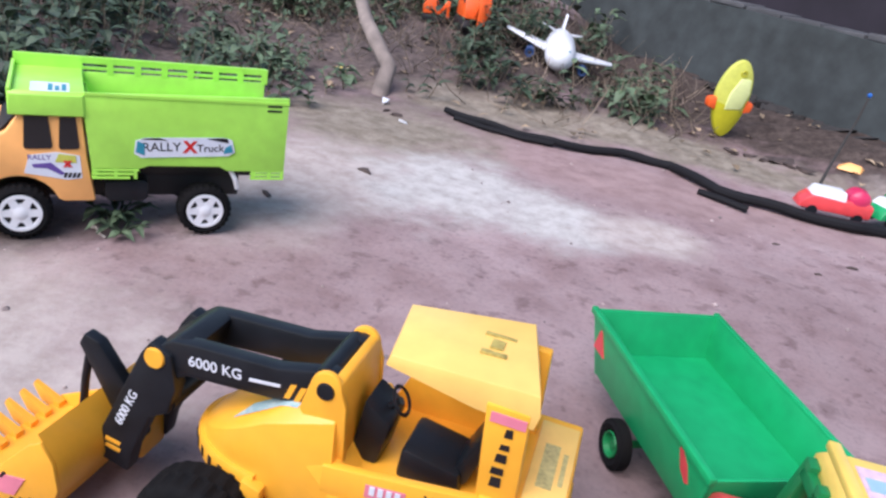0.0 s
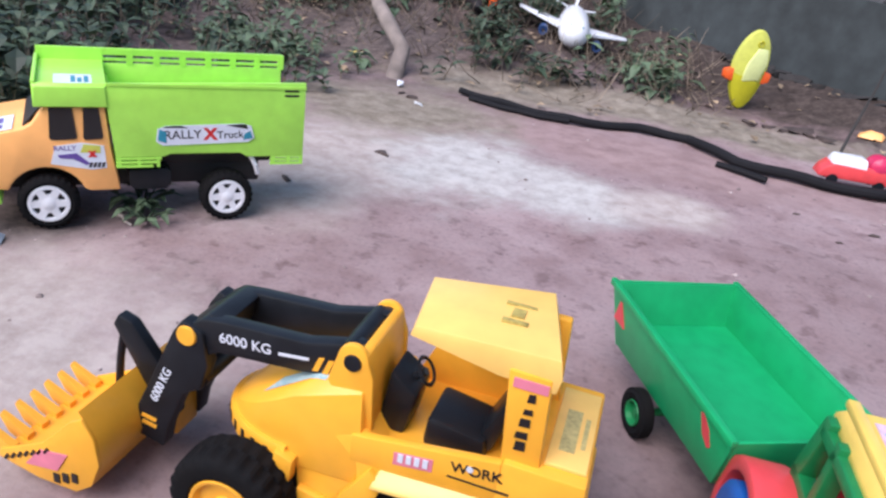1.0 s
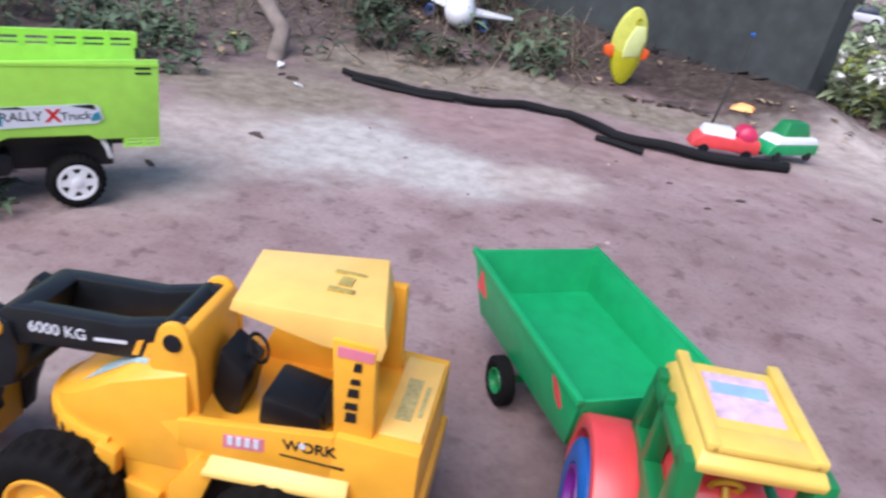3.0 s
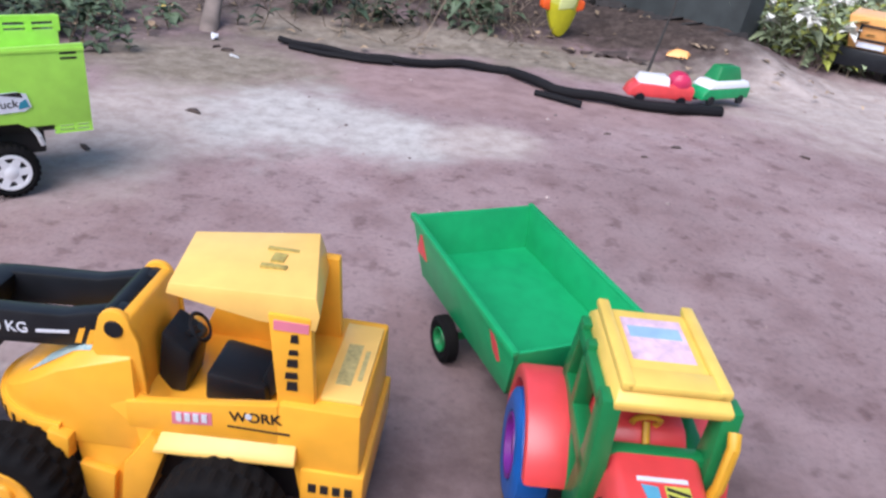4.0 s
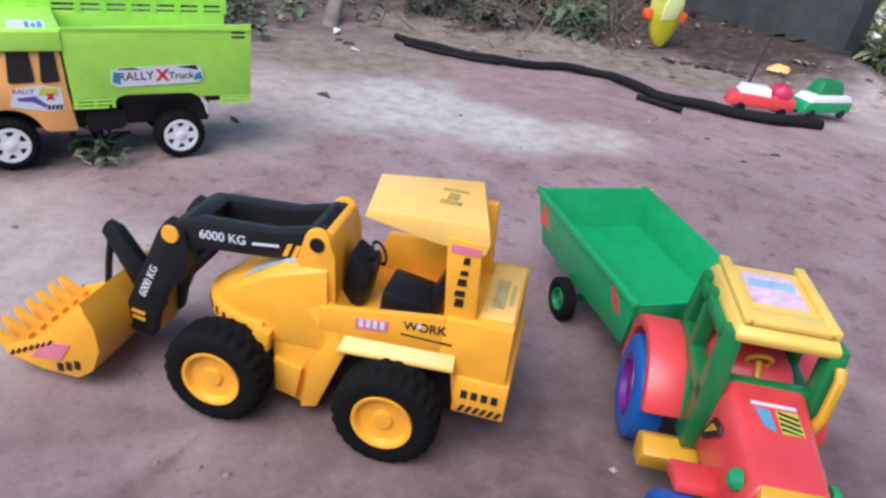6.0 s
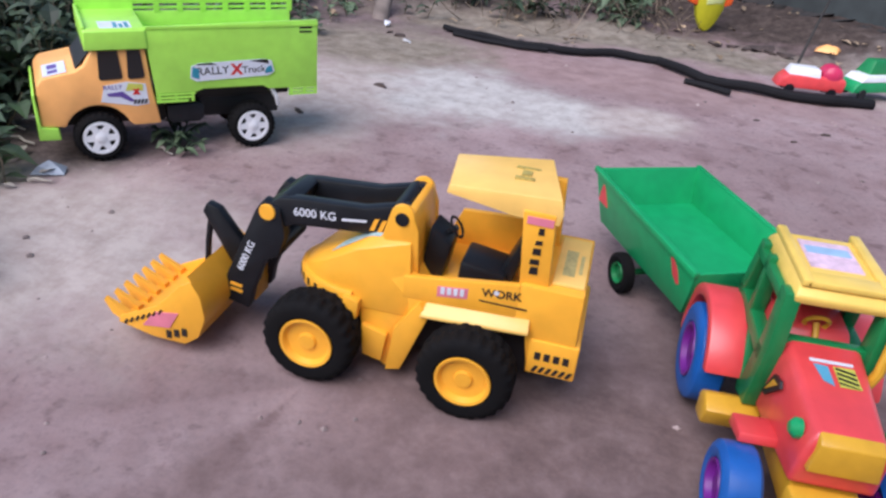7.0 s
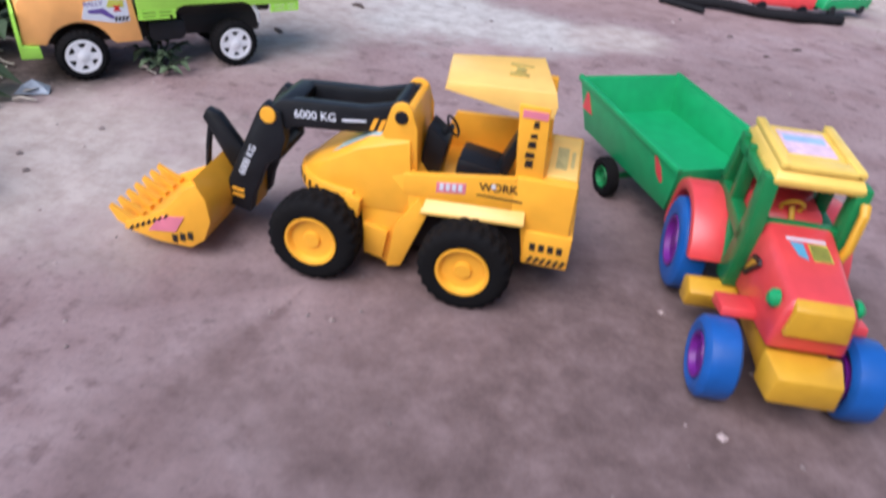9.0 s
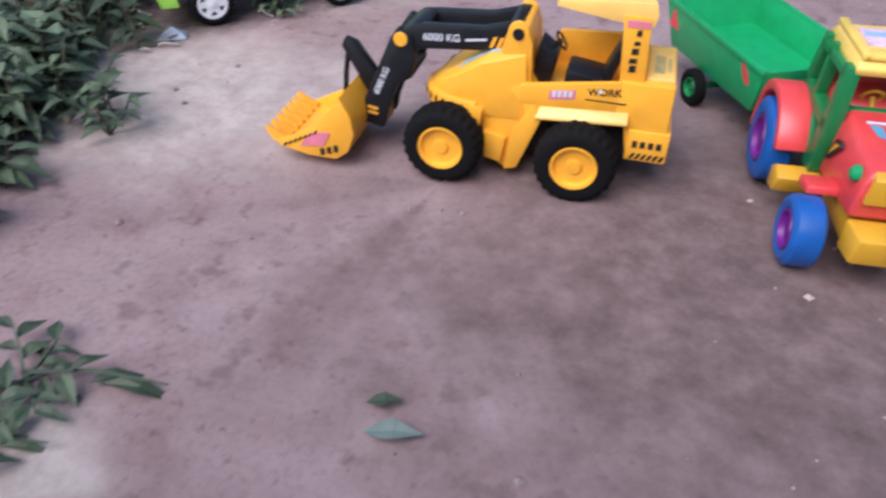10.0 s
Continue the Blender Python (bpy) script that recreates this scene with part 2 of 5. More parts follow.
def axis(lo, hi, a, b, fine):
    """Fine steps between a and b, ever wider ones out to lo and hi."""
    v = list(np.arange(a, b, fine))
    step, x = fine, b
    while x < hi:
        v.append(x)
        step *= 1.25
        x += step
    v.append(hi)
    step, x = fine, a
    pre = []
    while x > lo:
        step *= 1.25
        x -= step
        pre.append(max(x, lo))
    return pre[::-1] + v


def build_ground():
    xs, ys = axis(-300, 300, -0.9, 1.3, 0.009), axis(-300, 300, -0.75, 2.3, 0.011)
    verts = []
    for y in ys:
        for x in xs:
            verts.append((x, y, ground_height(x, y) + uneven(x, y)))
    n = len(xs)
    faces = [(j * n + i, j * n + i + 1, (j + 1) * n + i + 1, (j + 1) * n + i) for j in range(len(ys) - 1) for i in range(n - 1)]
    me = bpy.data.meshes.new("ground")
    me.from_pydata(verts, [], faces)
    me.polygons.foreach_set("use_smooth", [True] * len(me.polygons))
    ob = new("ground", me)
    me.materials.append(ground_material())
    return tagged(ob, "bare pinkish brown earth with pale sandy patches and litter", "ground", kind="structure")


def ground_material():
    m = bpy.data.materials.new("earth")
    m.use_nodes = True
    nt = m.node_tree
    N, L = nt.nodes, nt.links
    b = N["Principled BSDF"]
    b.inputs["Roughness"].default_value = 0.95
    b.inputs["Specular IOR Level"].default_value = 0.2
    tc = N.new("ShaderNodeTexCoord")

    def tex(scale, detail=6, rough=0.6):
        n = N.new("ShaderNodeTexNoise")
        n.inputs["Scale"].default_value, n.inputs["Detail"].default_value, n.inputs["Roughness"].default_value = scale, detail, rough
        L.new(tc.outputs["Object"], n.inputs["Vector"])
        return n.outputs["Fac"]

    def ramp(fac, stops):
        r = N.new("ShaderNodeValToRGB")
        els = r.color_ramp.elements
        while len(els) < len(stops):
            els.new(0.5)
        for e, (p, c) in zip(els, stops):
            e.position, e.color = p, (*c, 1)
        L.new(fac, r.inputs["Fac"])
        return r.outputs["Color"]

    def mix(fac, a, c, mode="MIX"):
        x = N.new("ShaderNodeMix")
        x.data_type, x.blend_type = "RGBA", mode
        for s, v in ((x.inputs[0], fac), (x.inputs[6], a), (x.inputs[7], c)):
            if isinstance(v, (int, float)):
                s.default_value = v
            elif isinstance(v, tuple):
                s.default_value = (*v, 1)
            else:
                L.new(v, s)
        return x.outputs[2]

    def math_(op, a, c, clamp=False):
        x = N.new("ShaderNodeMath")
        x.operation, x.use_clamp = op, clamp
        for s, v in zip(x.inputs, (a, c)):
            if isinstance(v, (int, float)):
                s.default_value = v
            else:
                L.new(v, s)
        return x.outputs[0]

    def spot(cx, cy, rx, ry, turn=0.0):
        """1 inside an uneven oval of the ground, 0 outside."""
        mp = N.new("ShaderNodeMapping")
        mp.vector_type = "TEXTURE"
        mp.inputs["Location"].default_value = (cx, cy, 0)
        mp.inputs["Rotation"].default_value = (0, 0, radians(turn))
        mp.inputs["Scale"].default_value = (rx, ry, 1000)
        L.new(tc.outputs["Object"], mp.inputs["Vector"])
        ln = N.new("ShaderNodeVectorMath")
        ln.operation = "LENGTH"
        L.new(mp.outputs["Vector"], ln.inputs[0])
        wob = math_("MULTIPLY_ADD", tex(9, 5), 1.3)
        N[-1].inputs[2].default_value = -0.65
        d = math_("ADD", ln.outputs["Value"], wob)
        r = N.new("ShaderNodeMapRange")
        r.interpolation_type = "SMOOTHSTEP"
        r.inputs["From Min"].default_value, r.inputs["From Max"].default_value = 1.3, 0.45
        L.new(d, r.inputs["Value"])
        return r.outputs["Result"]

    base = ramp(tex(2.2, 5), [(0.3, (0.232, 0.163, 0.163)), (0.55, (0.308, 0.224, 0.225)), (0.75, (0.380, 0.296, 0.298))])
    grain = ramp(tex(140, 8, 0.7), [(0.3, (0.55, 0.55, 0.57)), (0.5, (1, 1, 1)), (0.72, (1.15, 1.12, 1.1))])
    col = mix(0.5, base, grain, "MULTIPLY")
    blotch = ramp(tex(11, 5, 0.6), [(0.36, (0.76, 0.70, 0.69)), (0.5, (1, 1, 1)), (0.64, (1.10, 1.14, 1.13))])
    col = mix(0.7, col, blotch, "MULTIPLY")
    damp = ramp(tex(27, 4, 0.55), [(0.34, (0.62, 0.58, 0.58)), (0.43, (1, 1, 1))])
    col = mix(0.75, col, damp, "MULTIPLY")
    specks = ramp(tex(70, 3, 0.5), [(0.30, (0.35, 0.33, 0.34)), (0.36, (1, 1, 1))])
    col = mix(0.3, col, specks, "MULTIPLY")
    sand = ramp(tex(30, 6, 0.7), [(0.3, (0.32, 0.26, 0.235)), (0.6, (0.455, 0.395, 0.365))])
    pale = ramp(tex(30, 6, 0.7), [(0.3, (0.33, 0.30, 0.28)), (0.6, (0.49, 0.47, 0.445))])
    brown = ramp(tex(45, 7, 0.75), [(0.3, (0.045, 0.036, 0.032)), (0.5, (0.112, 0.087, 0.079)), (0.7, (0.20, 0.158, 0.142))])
    shaded_rust = ramp(tex(24, 7, 0.7), [(0.3, (0.116, 0.080, 0.076)), (0.5, (0.176, 0.124, 0.119)), (0.7, (0.250, 0.182, 0.177))])
    tan = ramp(tex(26, 7, 0.7), [(0.3, (0.135, 0.112, 0.085)), (0.5, (0.225, 0.190, 0.150)), (0.7, (0.315, 0.275, 0.225))])
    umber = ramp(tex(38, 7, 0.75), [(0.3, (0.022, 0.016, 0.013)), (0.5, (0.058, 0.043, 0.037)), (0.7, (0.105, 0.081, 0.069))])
    pink = ramp(tex(18, 6, 0.65), [(0.3, (0.215, 0.142, 0.136)), (0.6, (0.325, 0.228, 0.220))])
    # reddish earth, darkened to paint in the shade around the tractor
    col = mix(spot(0.42, -0.10, 0.52, 0.36, -6), col, shaded_rust)
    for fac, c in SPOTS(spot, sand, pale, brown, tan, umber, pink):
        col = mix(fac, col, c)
    L.new(col, b.inputs["Base Color"])
    bp = N.new("ShaderNodeBump")
    bp.inputs["Strength"].default_value, bp.inputs["Distance"].default_value = 0.45, 0.003
    L.new(tex(110, 8, 0.7), bp.inputs["Height"])
    L.new(bp.outputs["Normal"], b.inputs["Normal"])
    return m


def SPOTS(spot, sand, pale, brown, tan, umber, pink):
    """Where the patches of other earth and of painted shade lie, the uppermost last."""
    # the last two brown ovals paint shade under the weeds and the truck
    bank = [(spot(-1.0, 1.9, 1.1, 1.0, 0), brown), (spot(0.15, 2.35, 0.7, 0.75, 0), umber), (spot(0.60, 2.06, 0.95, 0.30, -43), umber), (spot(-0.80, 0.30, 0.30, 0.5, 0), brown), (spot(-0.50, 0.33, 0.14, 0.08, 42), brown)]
    strip = [(spot(0.34, 1.60, 0.45, 0.16, -8), tan), (spot(-0.10, 1.52, 0.35, 0.12, 5), tan), (spot(0.78, 1.56, 0.22, 0.10, -20), tan), (spot(0.20, 1.20, 0.50, 0.15, 0), pink)]
    yard = [(spot(-0.40, 0.10, 0.30, 0.20, 10), sand), (spot(-0.29, 0.80, 0.17, 0.32, 0), sand), (spot(-0.30, 1.15, 0.26, 0.20, 0), tan), (spot(1.22, 1.45, 0.45, 0.40, 0), sand), (spot(-0.19, -0.43, 0.08, 0.06, 0), sand)]
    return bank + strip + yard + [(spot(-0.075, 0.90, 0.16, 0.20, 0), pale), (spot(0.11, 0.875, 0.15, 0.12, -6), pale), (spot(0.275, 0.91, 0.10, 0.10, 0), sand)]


# ---- toys ----
def mir(y):
    return 0.174 - y


def loader():
    T = thing("toy_wheel_loader", pose(0, 0, 0), "yellow plastic toy wheel loader with black arms and toothed bucket", "toy loader")
    # body
    bm = B()
    prism(bm, [(0.062, 0.012), (0.076, 0.014), (0.099, 0.084), (0.180, 0.088), (0.188, 0.044), (0.226, 0.044), (0.224, 0.127), (0.172, 0.127), (0.168, 0.100), (0.092, 0.098), (0.082, 0.112), (0.045, 0.104), (0.036, 0.070), (0.040, 0.026)], 0.035, 0.139)
    body = part("body", bm, YELLOW, T, bevel=0.0022)
    bm = B()
    prism(bm, [(0.074, 0.090), (0.172, 0.094), (0.172, 0.126), (0.140, 0.121), (0.074, 0.111)], 0.0345, 0.041)
    part("side_sill", bm, YELLOW, T, bevel=0.0012)
    bm = B()
    prism(bm, [(0.084, 0.096), (0.172, 0.096), (0.172, 0.138), (0.100, 0.134)], 0.133, 0.139)
    part("side_sill", bm, YELLOW, T, bevel=0.0012)
    # wheel-arch ledges and rear skirt
    for y0, y1 in ((0.027, 0.036), (mir(0.036), mir(0.027))):
        bm = B()
        inner, outer = (y1, y0) if y0 < 0.08 else (y0, y1)
        hull(bm, [(0.096, inner, 0.091), (0.184, inner, 0.0965), (0.093, outer, 0.081), (0.185, outer, 0.087), (0.092, outer, 0.078), (0.185, outer, 0.084), (0.092, inner, 0.078), (0.185, inner, 0.084)])
        part("wheel_arch", bm, YELLOW_LIT, T, bevel=0.0012)
        bm = B()
        prism(bm, [(0.064, 0.012), (0.078, 0.016), (0.1005, 0.080), (0.090, 0.090), (0.070, 0.060)], y0 + (0.003 if y0 < 0.08 else 0), y1 - (0 if y0 < 0.08 else 0.003))
        part("arch_leg", bm, YELLOW, T, bevel=0.0012)
    bm = B()
    box(bm, 0.187, 0.229, 0.033, 0.141, 0.044, 0.078)
    part("rear_skirt", bm, YELLOW, T, bevel=0.002)
    bm = B()
    box(bm, 0.196, 0.222, 0.045, 0.129, 0.127, 0.1295)
    cover = part("engine_cover", bm, YELLOW_LIT, T, bevel=0.0006)
    bm = B()
    box(bm, 0.202, 0.212, 0.060, 0.104, 0.1290, 0.1298)
    box(bm, 0.215, 0.218, 0.066, 0.098, 0.1290, 0.1298)
    part("print_bar", bm, mat("faded_grey_print", (0.48, 0.40, 0.16), 0.5, var=0.3, scale=300), cover)
    bm = B()
    box(bm, -0.02, 0.186, 0.058, 0.116, 0.024, 0.076)
    part("chassis", bm, DARK, T, bevel=0.002)
    # hood with round nose, rising in one slope to the arm pins
    def hood_top(x):
        return 0.0890 + 0.67 * (x + 0.030)

    pts = []
    for i in range(28):
        a = math.pi / 2 + math.pi * i / 27
        c, s = math.cos(a), math.sin(a)
        x, y = 0.032 + 0.064 * c, 0.080 + 0.047 * s
        pts += [(x, y, 0.071), (x, y, 0.0835)]
        for k, drop in ((0.97, 0.0035), (0.84, 0.0)):
            x2, y2 = 0.032 + 0.064 * k * c, 0.080 + 0.047 * k * s
            pts.append((x2, y2, hood_top(x2) - drop))
    pts += [(0.062, y, hood_top(0.062) - 0.016) for y in (0.043, 0.111)] + [(0.076, y, 0.138) for y in (0.043, 0.111)]
    pts += [(x, y, hood_top(x) + up) for x in (0.0, 0.03, 0.062) for y, up in ((0.078, 0.001), (0.065, -0.001), (0.091, -0.001))]
    pts += [(0.080, y, z) for y, z in ((0.034, 0.072), (0.126, 0.072), (0.036, 0.106), (0.124, 0.106))]
    bm = hull(B(), pts)
    tree = BVHTree.FromBMesh(bm)
    part("hood", bm, YELLOW, T, bevel=0.002)
    # rim that runs round the foot of the hood
    bm = B()
    ring = []
    for i in range(30):
        a = math.radians(96 + 172 * i / 29)
        c, s = math.cos(a), math.sin(a)
        ring.append([bm.verts.new((0.032 + (0.064 + d) * c, 0.080 + (0.047 + d) * s, z)) for d, z in ((-0.004, 0.069), (0.0022, 0.069), (0.0030, 0.072), (0.0030, 0.083), (0.0018, 0.0855), (-0.004, 0.0855))])
    for p, q in zip(ring, ring[1:]):
        for k in range(6):
            bm.faces.new((p[k], p[(k + 1) % 6], q[(k + 1) % 6], q[k]))
    bm.faces.new(ring[0])
    bm.faces.new(ring[-1][::-1])
    part("hood_rim", bm, YELLOW, T)
    # sticker that lies on the hood
    bm = B()
    grid = {}
    for i in range(9):
        for k in range(5):
            x, y = 0.004 + 0.044 * i / 8 + 0.002 * k, 0.0465 + 0.014 * k / 4
            grid[i, k] = bm.verts.new((x, y, tree.ray_cast(Vector((x, y, 1)), Vector((0, 0, -1)))[0].z + 0.0007))
    for i in range(8):
        for k in range(4):
            bm.faces.new((grid[i, k], grid[i + 1, k], grid[i + 1, k + 1], grid[i, k + 1]))
    part("sticker", bm, mat("pale_blue_sticker", (0.50, 0.56, 0.52), 0.35, color2=(0.16, 0.36, 0.42), scale=420), T, "pale blue and white hood sticker")
    bm = B()
    for i in range(11):
        a = math.radians(150 + 10.5 * i)
        x, y = 0.032 + 0.0672 * math.cos(a), 0.080 + 0.0502 * math.sin(a)
        box(bm, -0.0020, 0.0020, -0.0004, 0.0004, 0.0735, 0.0805, Matrix.Translation((x, y, 0)) @ Matrix.Rotation(a + math.pi / 2, 4, "Z"))
    part("print_bar", bm, INK, T)
    # cowl before the cab, and the plates that carry the arms
    bm = B()
    prism(bm, [(0.064, 0.100), (0.083, 0.100), (0.080, 0.150), (0.076, 0.166), (0.070, 0.168)], 0.046, 0.108)
    part("cowl", bm, YELLOW, T, bevel=0.0015)
    for y0 in (0.0445, 0.1060):
        bm = B()
        prism(bm, [(0.050, 0.140)] + [(0.0665 + 0.0105 * math.cos(radians(a)), 0.1605 + 0.0105 * math.sin(radians(a))) for a in range(170, -1, -17)] + [(0.081, 0.150), (0.084, 0.108), (0.070, 0.104)], y0, y0 + 0.005)
        part("pin_plate", bm, YELLOW, T, bevel=0.0012)
    for y, s in ((0.0445, 1), (0.1110, -1)):
        bm = B()
        lathe(bm, [(0, -0.0014), (0.0056, -0.0014), (0.0062, 0), (0.0062, 0.002)], 20, Matrix.Translation((0.0665, y, 0.158)) @ Matrix.Scale(s, 4, (0, 1, 0)))
        part("pin", bm, BLACK, T)
    # footstep blocks behind the front wheel
    for y0, y1 in ((0.0295, 0.036), (mir(0.036), mir(0.0295))):
        bm = B()
        prism(bm, [(0.042, 0.024), (0.060, 0.020), (0.064, 0.050), (0.040, 0.056)], y0, y1)
        prism(bm, [(0.022, 0.062), (0.036, 0.060), (0.038, 0.080), (0.024, 0.084)], y0 - 0.004, y1)
        part("footstep", bm, YELLOW, T, bevel=0.0012)
    # canopy on its rear pillars
    bm = B()
    hull(bm, [(0.103, 0.046, 0.197), (0.095, 0.107, 0.199), (0.175, 0.120, 0.204), (0.192, 0.043, 0.203), (0.195, 0.041, 0.192), (0.178, 0.122, 0.192),
              (0.158, 0.041, 0.183), (0.156, 0.122, 0.183), (0.193, 0.040, 0.182), (0.182, 0.122, 0.182), (0.101, 0.045, 0.190), (0.093, 0.108, 0.191)])
    part("canopy", bm, YELLOW_LIT, T, bevel=0.0022)
    for y0 in (0.040, 0.113):
        bm = B()
        prism(bm, [(0.170, 0.124), (0.194, 0.124), (0.190, 0.190), (0.164, 0.190)], y0, y0 + 0.008)
        part("pillar", bm, YELLOW, T, bevel=0.0015)
    # seat and console
    bm = B()
    hull(bm, [(x, y, z) for x, z in ((0.114, 0.098), (0.158, 0.098), (0.156, 0.116), (0.116, 0.122)) for y in (0.060, 0.102)])
    part("seat", bm, BLACK, T, bevel=0.004)
    bm = B()
    hull(bm, [(x, y, z) for x, z in ((0.146, 0.104), (0.160, 0.104), (0.173, 0.150), (0.168, 0.157)) for y in (0.066, 0.098)])
    part("backrest", bm, BLACK, T, bevel=0.003)
    bm = B()
    hull(bm, [(x, y, z) for x, z in ((0.080, 0.098), (0.100, 0.098), (0.106, 0.132), (0.086, 0.146)) for y in (0.064, 0.096)])
    part("console", bm, BLACK, T, bevel=0.003)
    bm = B()
    lathe(bm, [(0.0095, -0.0013), (0.011, 0), (0.0095, 0.0013), (0.008, 0), (0.0095, -0.0013)], 24, Matrix.Translation((0.106, 0.080, 0.143)) @ Matrix.Rotation(radians(55), 4, "Y") @ Matrix.Rotation(radians(90), 4, "X"))
    tube(bm, [(0.096, 0.080, 0.134), (0.106, 0.080, 0.143)], 0.003)
    part("steering_wheel", bm, BLACK, T)
    # loading arms
    for y0 in (0.050, 0.0945):
        bm = B()
        prism(bm, [(0.076, 0.150), (0.076, 0.166), (0.066, 0.168), (0.030, 0.158), (-0.030, 0.154), (-0.046, 0.152), (-0.062, 0.140), (-0.060, 0.128), (-0.046, 0.120), (-0.034, 0.128), (0.030, 0.134), (0.066, 0.142)], y0, y0 + 0.012)
        part("upper_arm", bm, BLACK, T, bevel=0.002)
        bm = B()
        prism(bm, [(-0.044, 0.142), (-0.060, 0.148), (-0.068, 0.136), (-0.104, 0.052), (-0.120, 0.050), (-0.120, 0.040), (-0.078, 0.030), (-0.074, 0.050), (-0.060, 0.086), (-0.046, 0.094), (-0.040, 0.116)], y0 - 0.003, y0 + 0.010)
        part("lower_arm", bm, BLACK, T, bevel=0.002)
    for y, s in ((0.0470, 1), (0.1045, -1)):
        bm = B()
        lathe(bm, [(0, -0.0016), (0.0070, -0.0016), (0.0078, 0), (0.0078, 0.002)], 24, Matrix.Translation((-0.056, y, 0.137)) @ Matrix.Scale(s, 4, (0, 1, 0)))
        part("pivot_cap", bm, YELLOW, T)
    bm = B()
    hull(bm, [(x, y, z) for x, z in ((-0.062, 0.140), (-0.044, 0.154), (-0.028, 0.153), (-0.036, 0.128), (-0.052, 0.122)) for y in (0.054, 0.104)])
    part("cross_beam", bm, BLACK, T, bevel=0.003)
    bm = B()
    tube(bm, [(-0.052, 0.052, 0.100), (-0.052, 0.102, 0.100)], 0.009, 14)
    tube(bm, [(-0.100, 0.052, 0.045), (-0.100, 0.102, 0.045)], 0.006, 14)
    tube(bm, [(0.062, 0.052, 0.160), (0.062, 0.104, 0.160)], 0.008, 14)
    part("cross_rod", bm, BLACK, T)
    for y0 in (0.060,):
        bm = B()
        prism(bm, [(-0.128, 0.116), (-0.123, 0.126), (-0.111, 0.122), (-0.078, 0.078), (-0.074, 0.052), (-0.094, 0.056)], y0, y0 + 0.010)
        part("tilt_lever", bm, BLACK, T, bevel=0.002)
    bm = B()
    tube(bm, [(-0.120, 0.064, 0.118), (-0.124, 0.062, 0.088), (-0.126, 0.060, 0.056)], 0.0030, 10)
    tube(bm, [(-0.128, 0.060, 0.056), (-0.100, 0.060, 0.044)], 0.005, 10)
    part("tilt_rod", bm, BLACK, T)
    # bucket
    shell = [(-0.186, 0.016), (-0.150, 0.009), (-0.118, 0.009), (-0.104, 0.020), (-0.096, 0.042), (-0.099, 0.064), (-0.112, 0.082)]
    inner = [(-0.110, 0.078), (-0.103, 0.063), (-0.101, 0.044), (-0.107, 0.025), (-0.119, 0.014), (-0.150, 0.014), (-0.186, 0.019)]
    bm = B()
    prism(bm, shell + inner, BUCKET0, BUCKET1)
    bucket = part("bucket", bm, YELLOW, T)
    for y0 in (BUCKET0 - 0.003, BUCKET1):
        bm = B()
        prism(bm, shell[:-1] + [(-0.108, 0.078), (-0.118, 0.072), (-0.144, 0.044), (-0.184, 0.023)], y0, y0 + 0.003)
        part("side_plate", bm, YELLOW, bucket, bevel=0.0008)
    bm = B()
    box(bm, -0.108, -0.080, BUCKET0 + 0.062, BUCKET1 - 0.006, 0.026, 0.060)
    part("mount", bm, YELLOW, bucket, bevel=0.002)
    for i in range(7):
        y = BUCKET0 + 0.002 + (BUCKET1 - BUCKET0 - 0.010) * i / 6
        bm = B()
        hull(bm, [(-0.178, y, 0.011), (-0.178, y + 0.007, 0.011), (-0.178, y, 0.022), (-0.178, y + 0.007, 0.022), (-0.196, y + 0.0008, 0.019), (-0.196, y + 0.0062, 0.019), (-0.195, y + 0.0008, 0.028), (-0.195, y + 0.0062, 0.028), (-0.204, y + 0.0018, 0.031), (-0.204, y + 0.0052, 0.031), (-0.202, y + 0.0018, 0.035), (-0.202, y + 0.0052, 0.035)])
        part("tooth", bm, YELLOW, bucket)
    # wheels
    for x, y, s in ((0, 0, 1), (0.14, 0, 1), (0, 0.174, -1), (0.14, 0.174, -1)):
        m = Matrix.Translation((x, y, 0.0425)) @ Matrix.Rotation(0 if s > 0 else math.pi, 4, "Z")
        wheel(T, 0.0425, 0.034, 0.0240, RUBBER, YELLOW, m, lugs=24, tyre_label="dusty black tyre with chunky tread", rim_label="yellow dished rim")
    # prints and stickers
    lettering("6000 KG", 0.0108, Matrix.Translation((-0.013, 0.0498, 0.1428)) @ Matrix.Rotation(radians(-4), 4, "Y") @ FACE, STICKER, T, bold=0.0001)
    lettering("6000 KG", 0.0095, Matrix.Translation((-0.078, 0.0466, 0.088)) @ Matrix.Rotation(radians(-67), 4, "Y") @ FACE, STICKER, T, bold=0.0001)
    bm = B()
    plate(bm, [(0.012, 0.1425), (0.034, 0.1455), (0.034, 0.1475), (0.012, 0.1445)], 0.0498)
    part("print_bar", bm, STICKER, T)
    bm = B()
    for dx in (-0.003, 0.004):
        plate(bm, [(0.040 + dx, 0.139), (0.044 + dx, 0.1395), (0.048 + dx, 0.151), (0.044 + dx, 0.150)], 0.0498)
    for dz in (0, 0.006):
        plate(bm, [(-0.096, 0.048 + dz), (-0.084, 0.046 + dz), (-0.083, 0.049 + dz), (-0.095, 0.051 + dz)], 0.0468)
    part("warning_stripe", bm, YELLOW, T)
    bm = B()
    plate(bm, [(0.104, 0.099), (0.130, 0.1025), (0.130, 0.1125), (0.104, 0.109)], 0.0346)
    s = part("sticker", bm, STICKER_PINK, T, "pink and white sticker")
    bm = B()
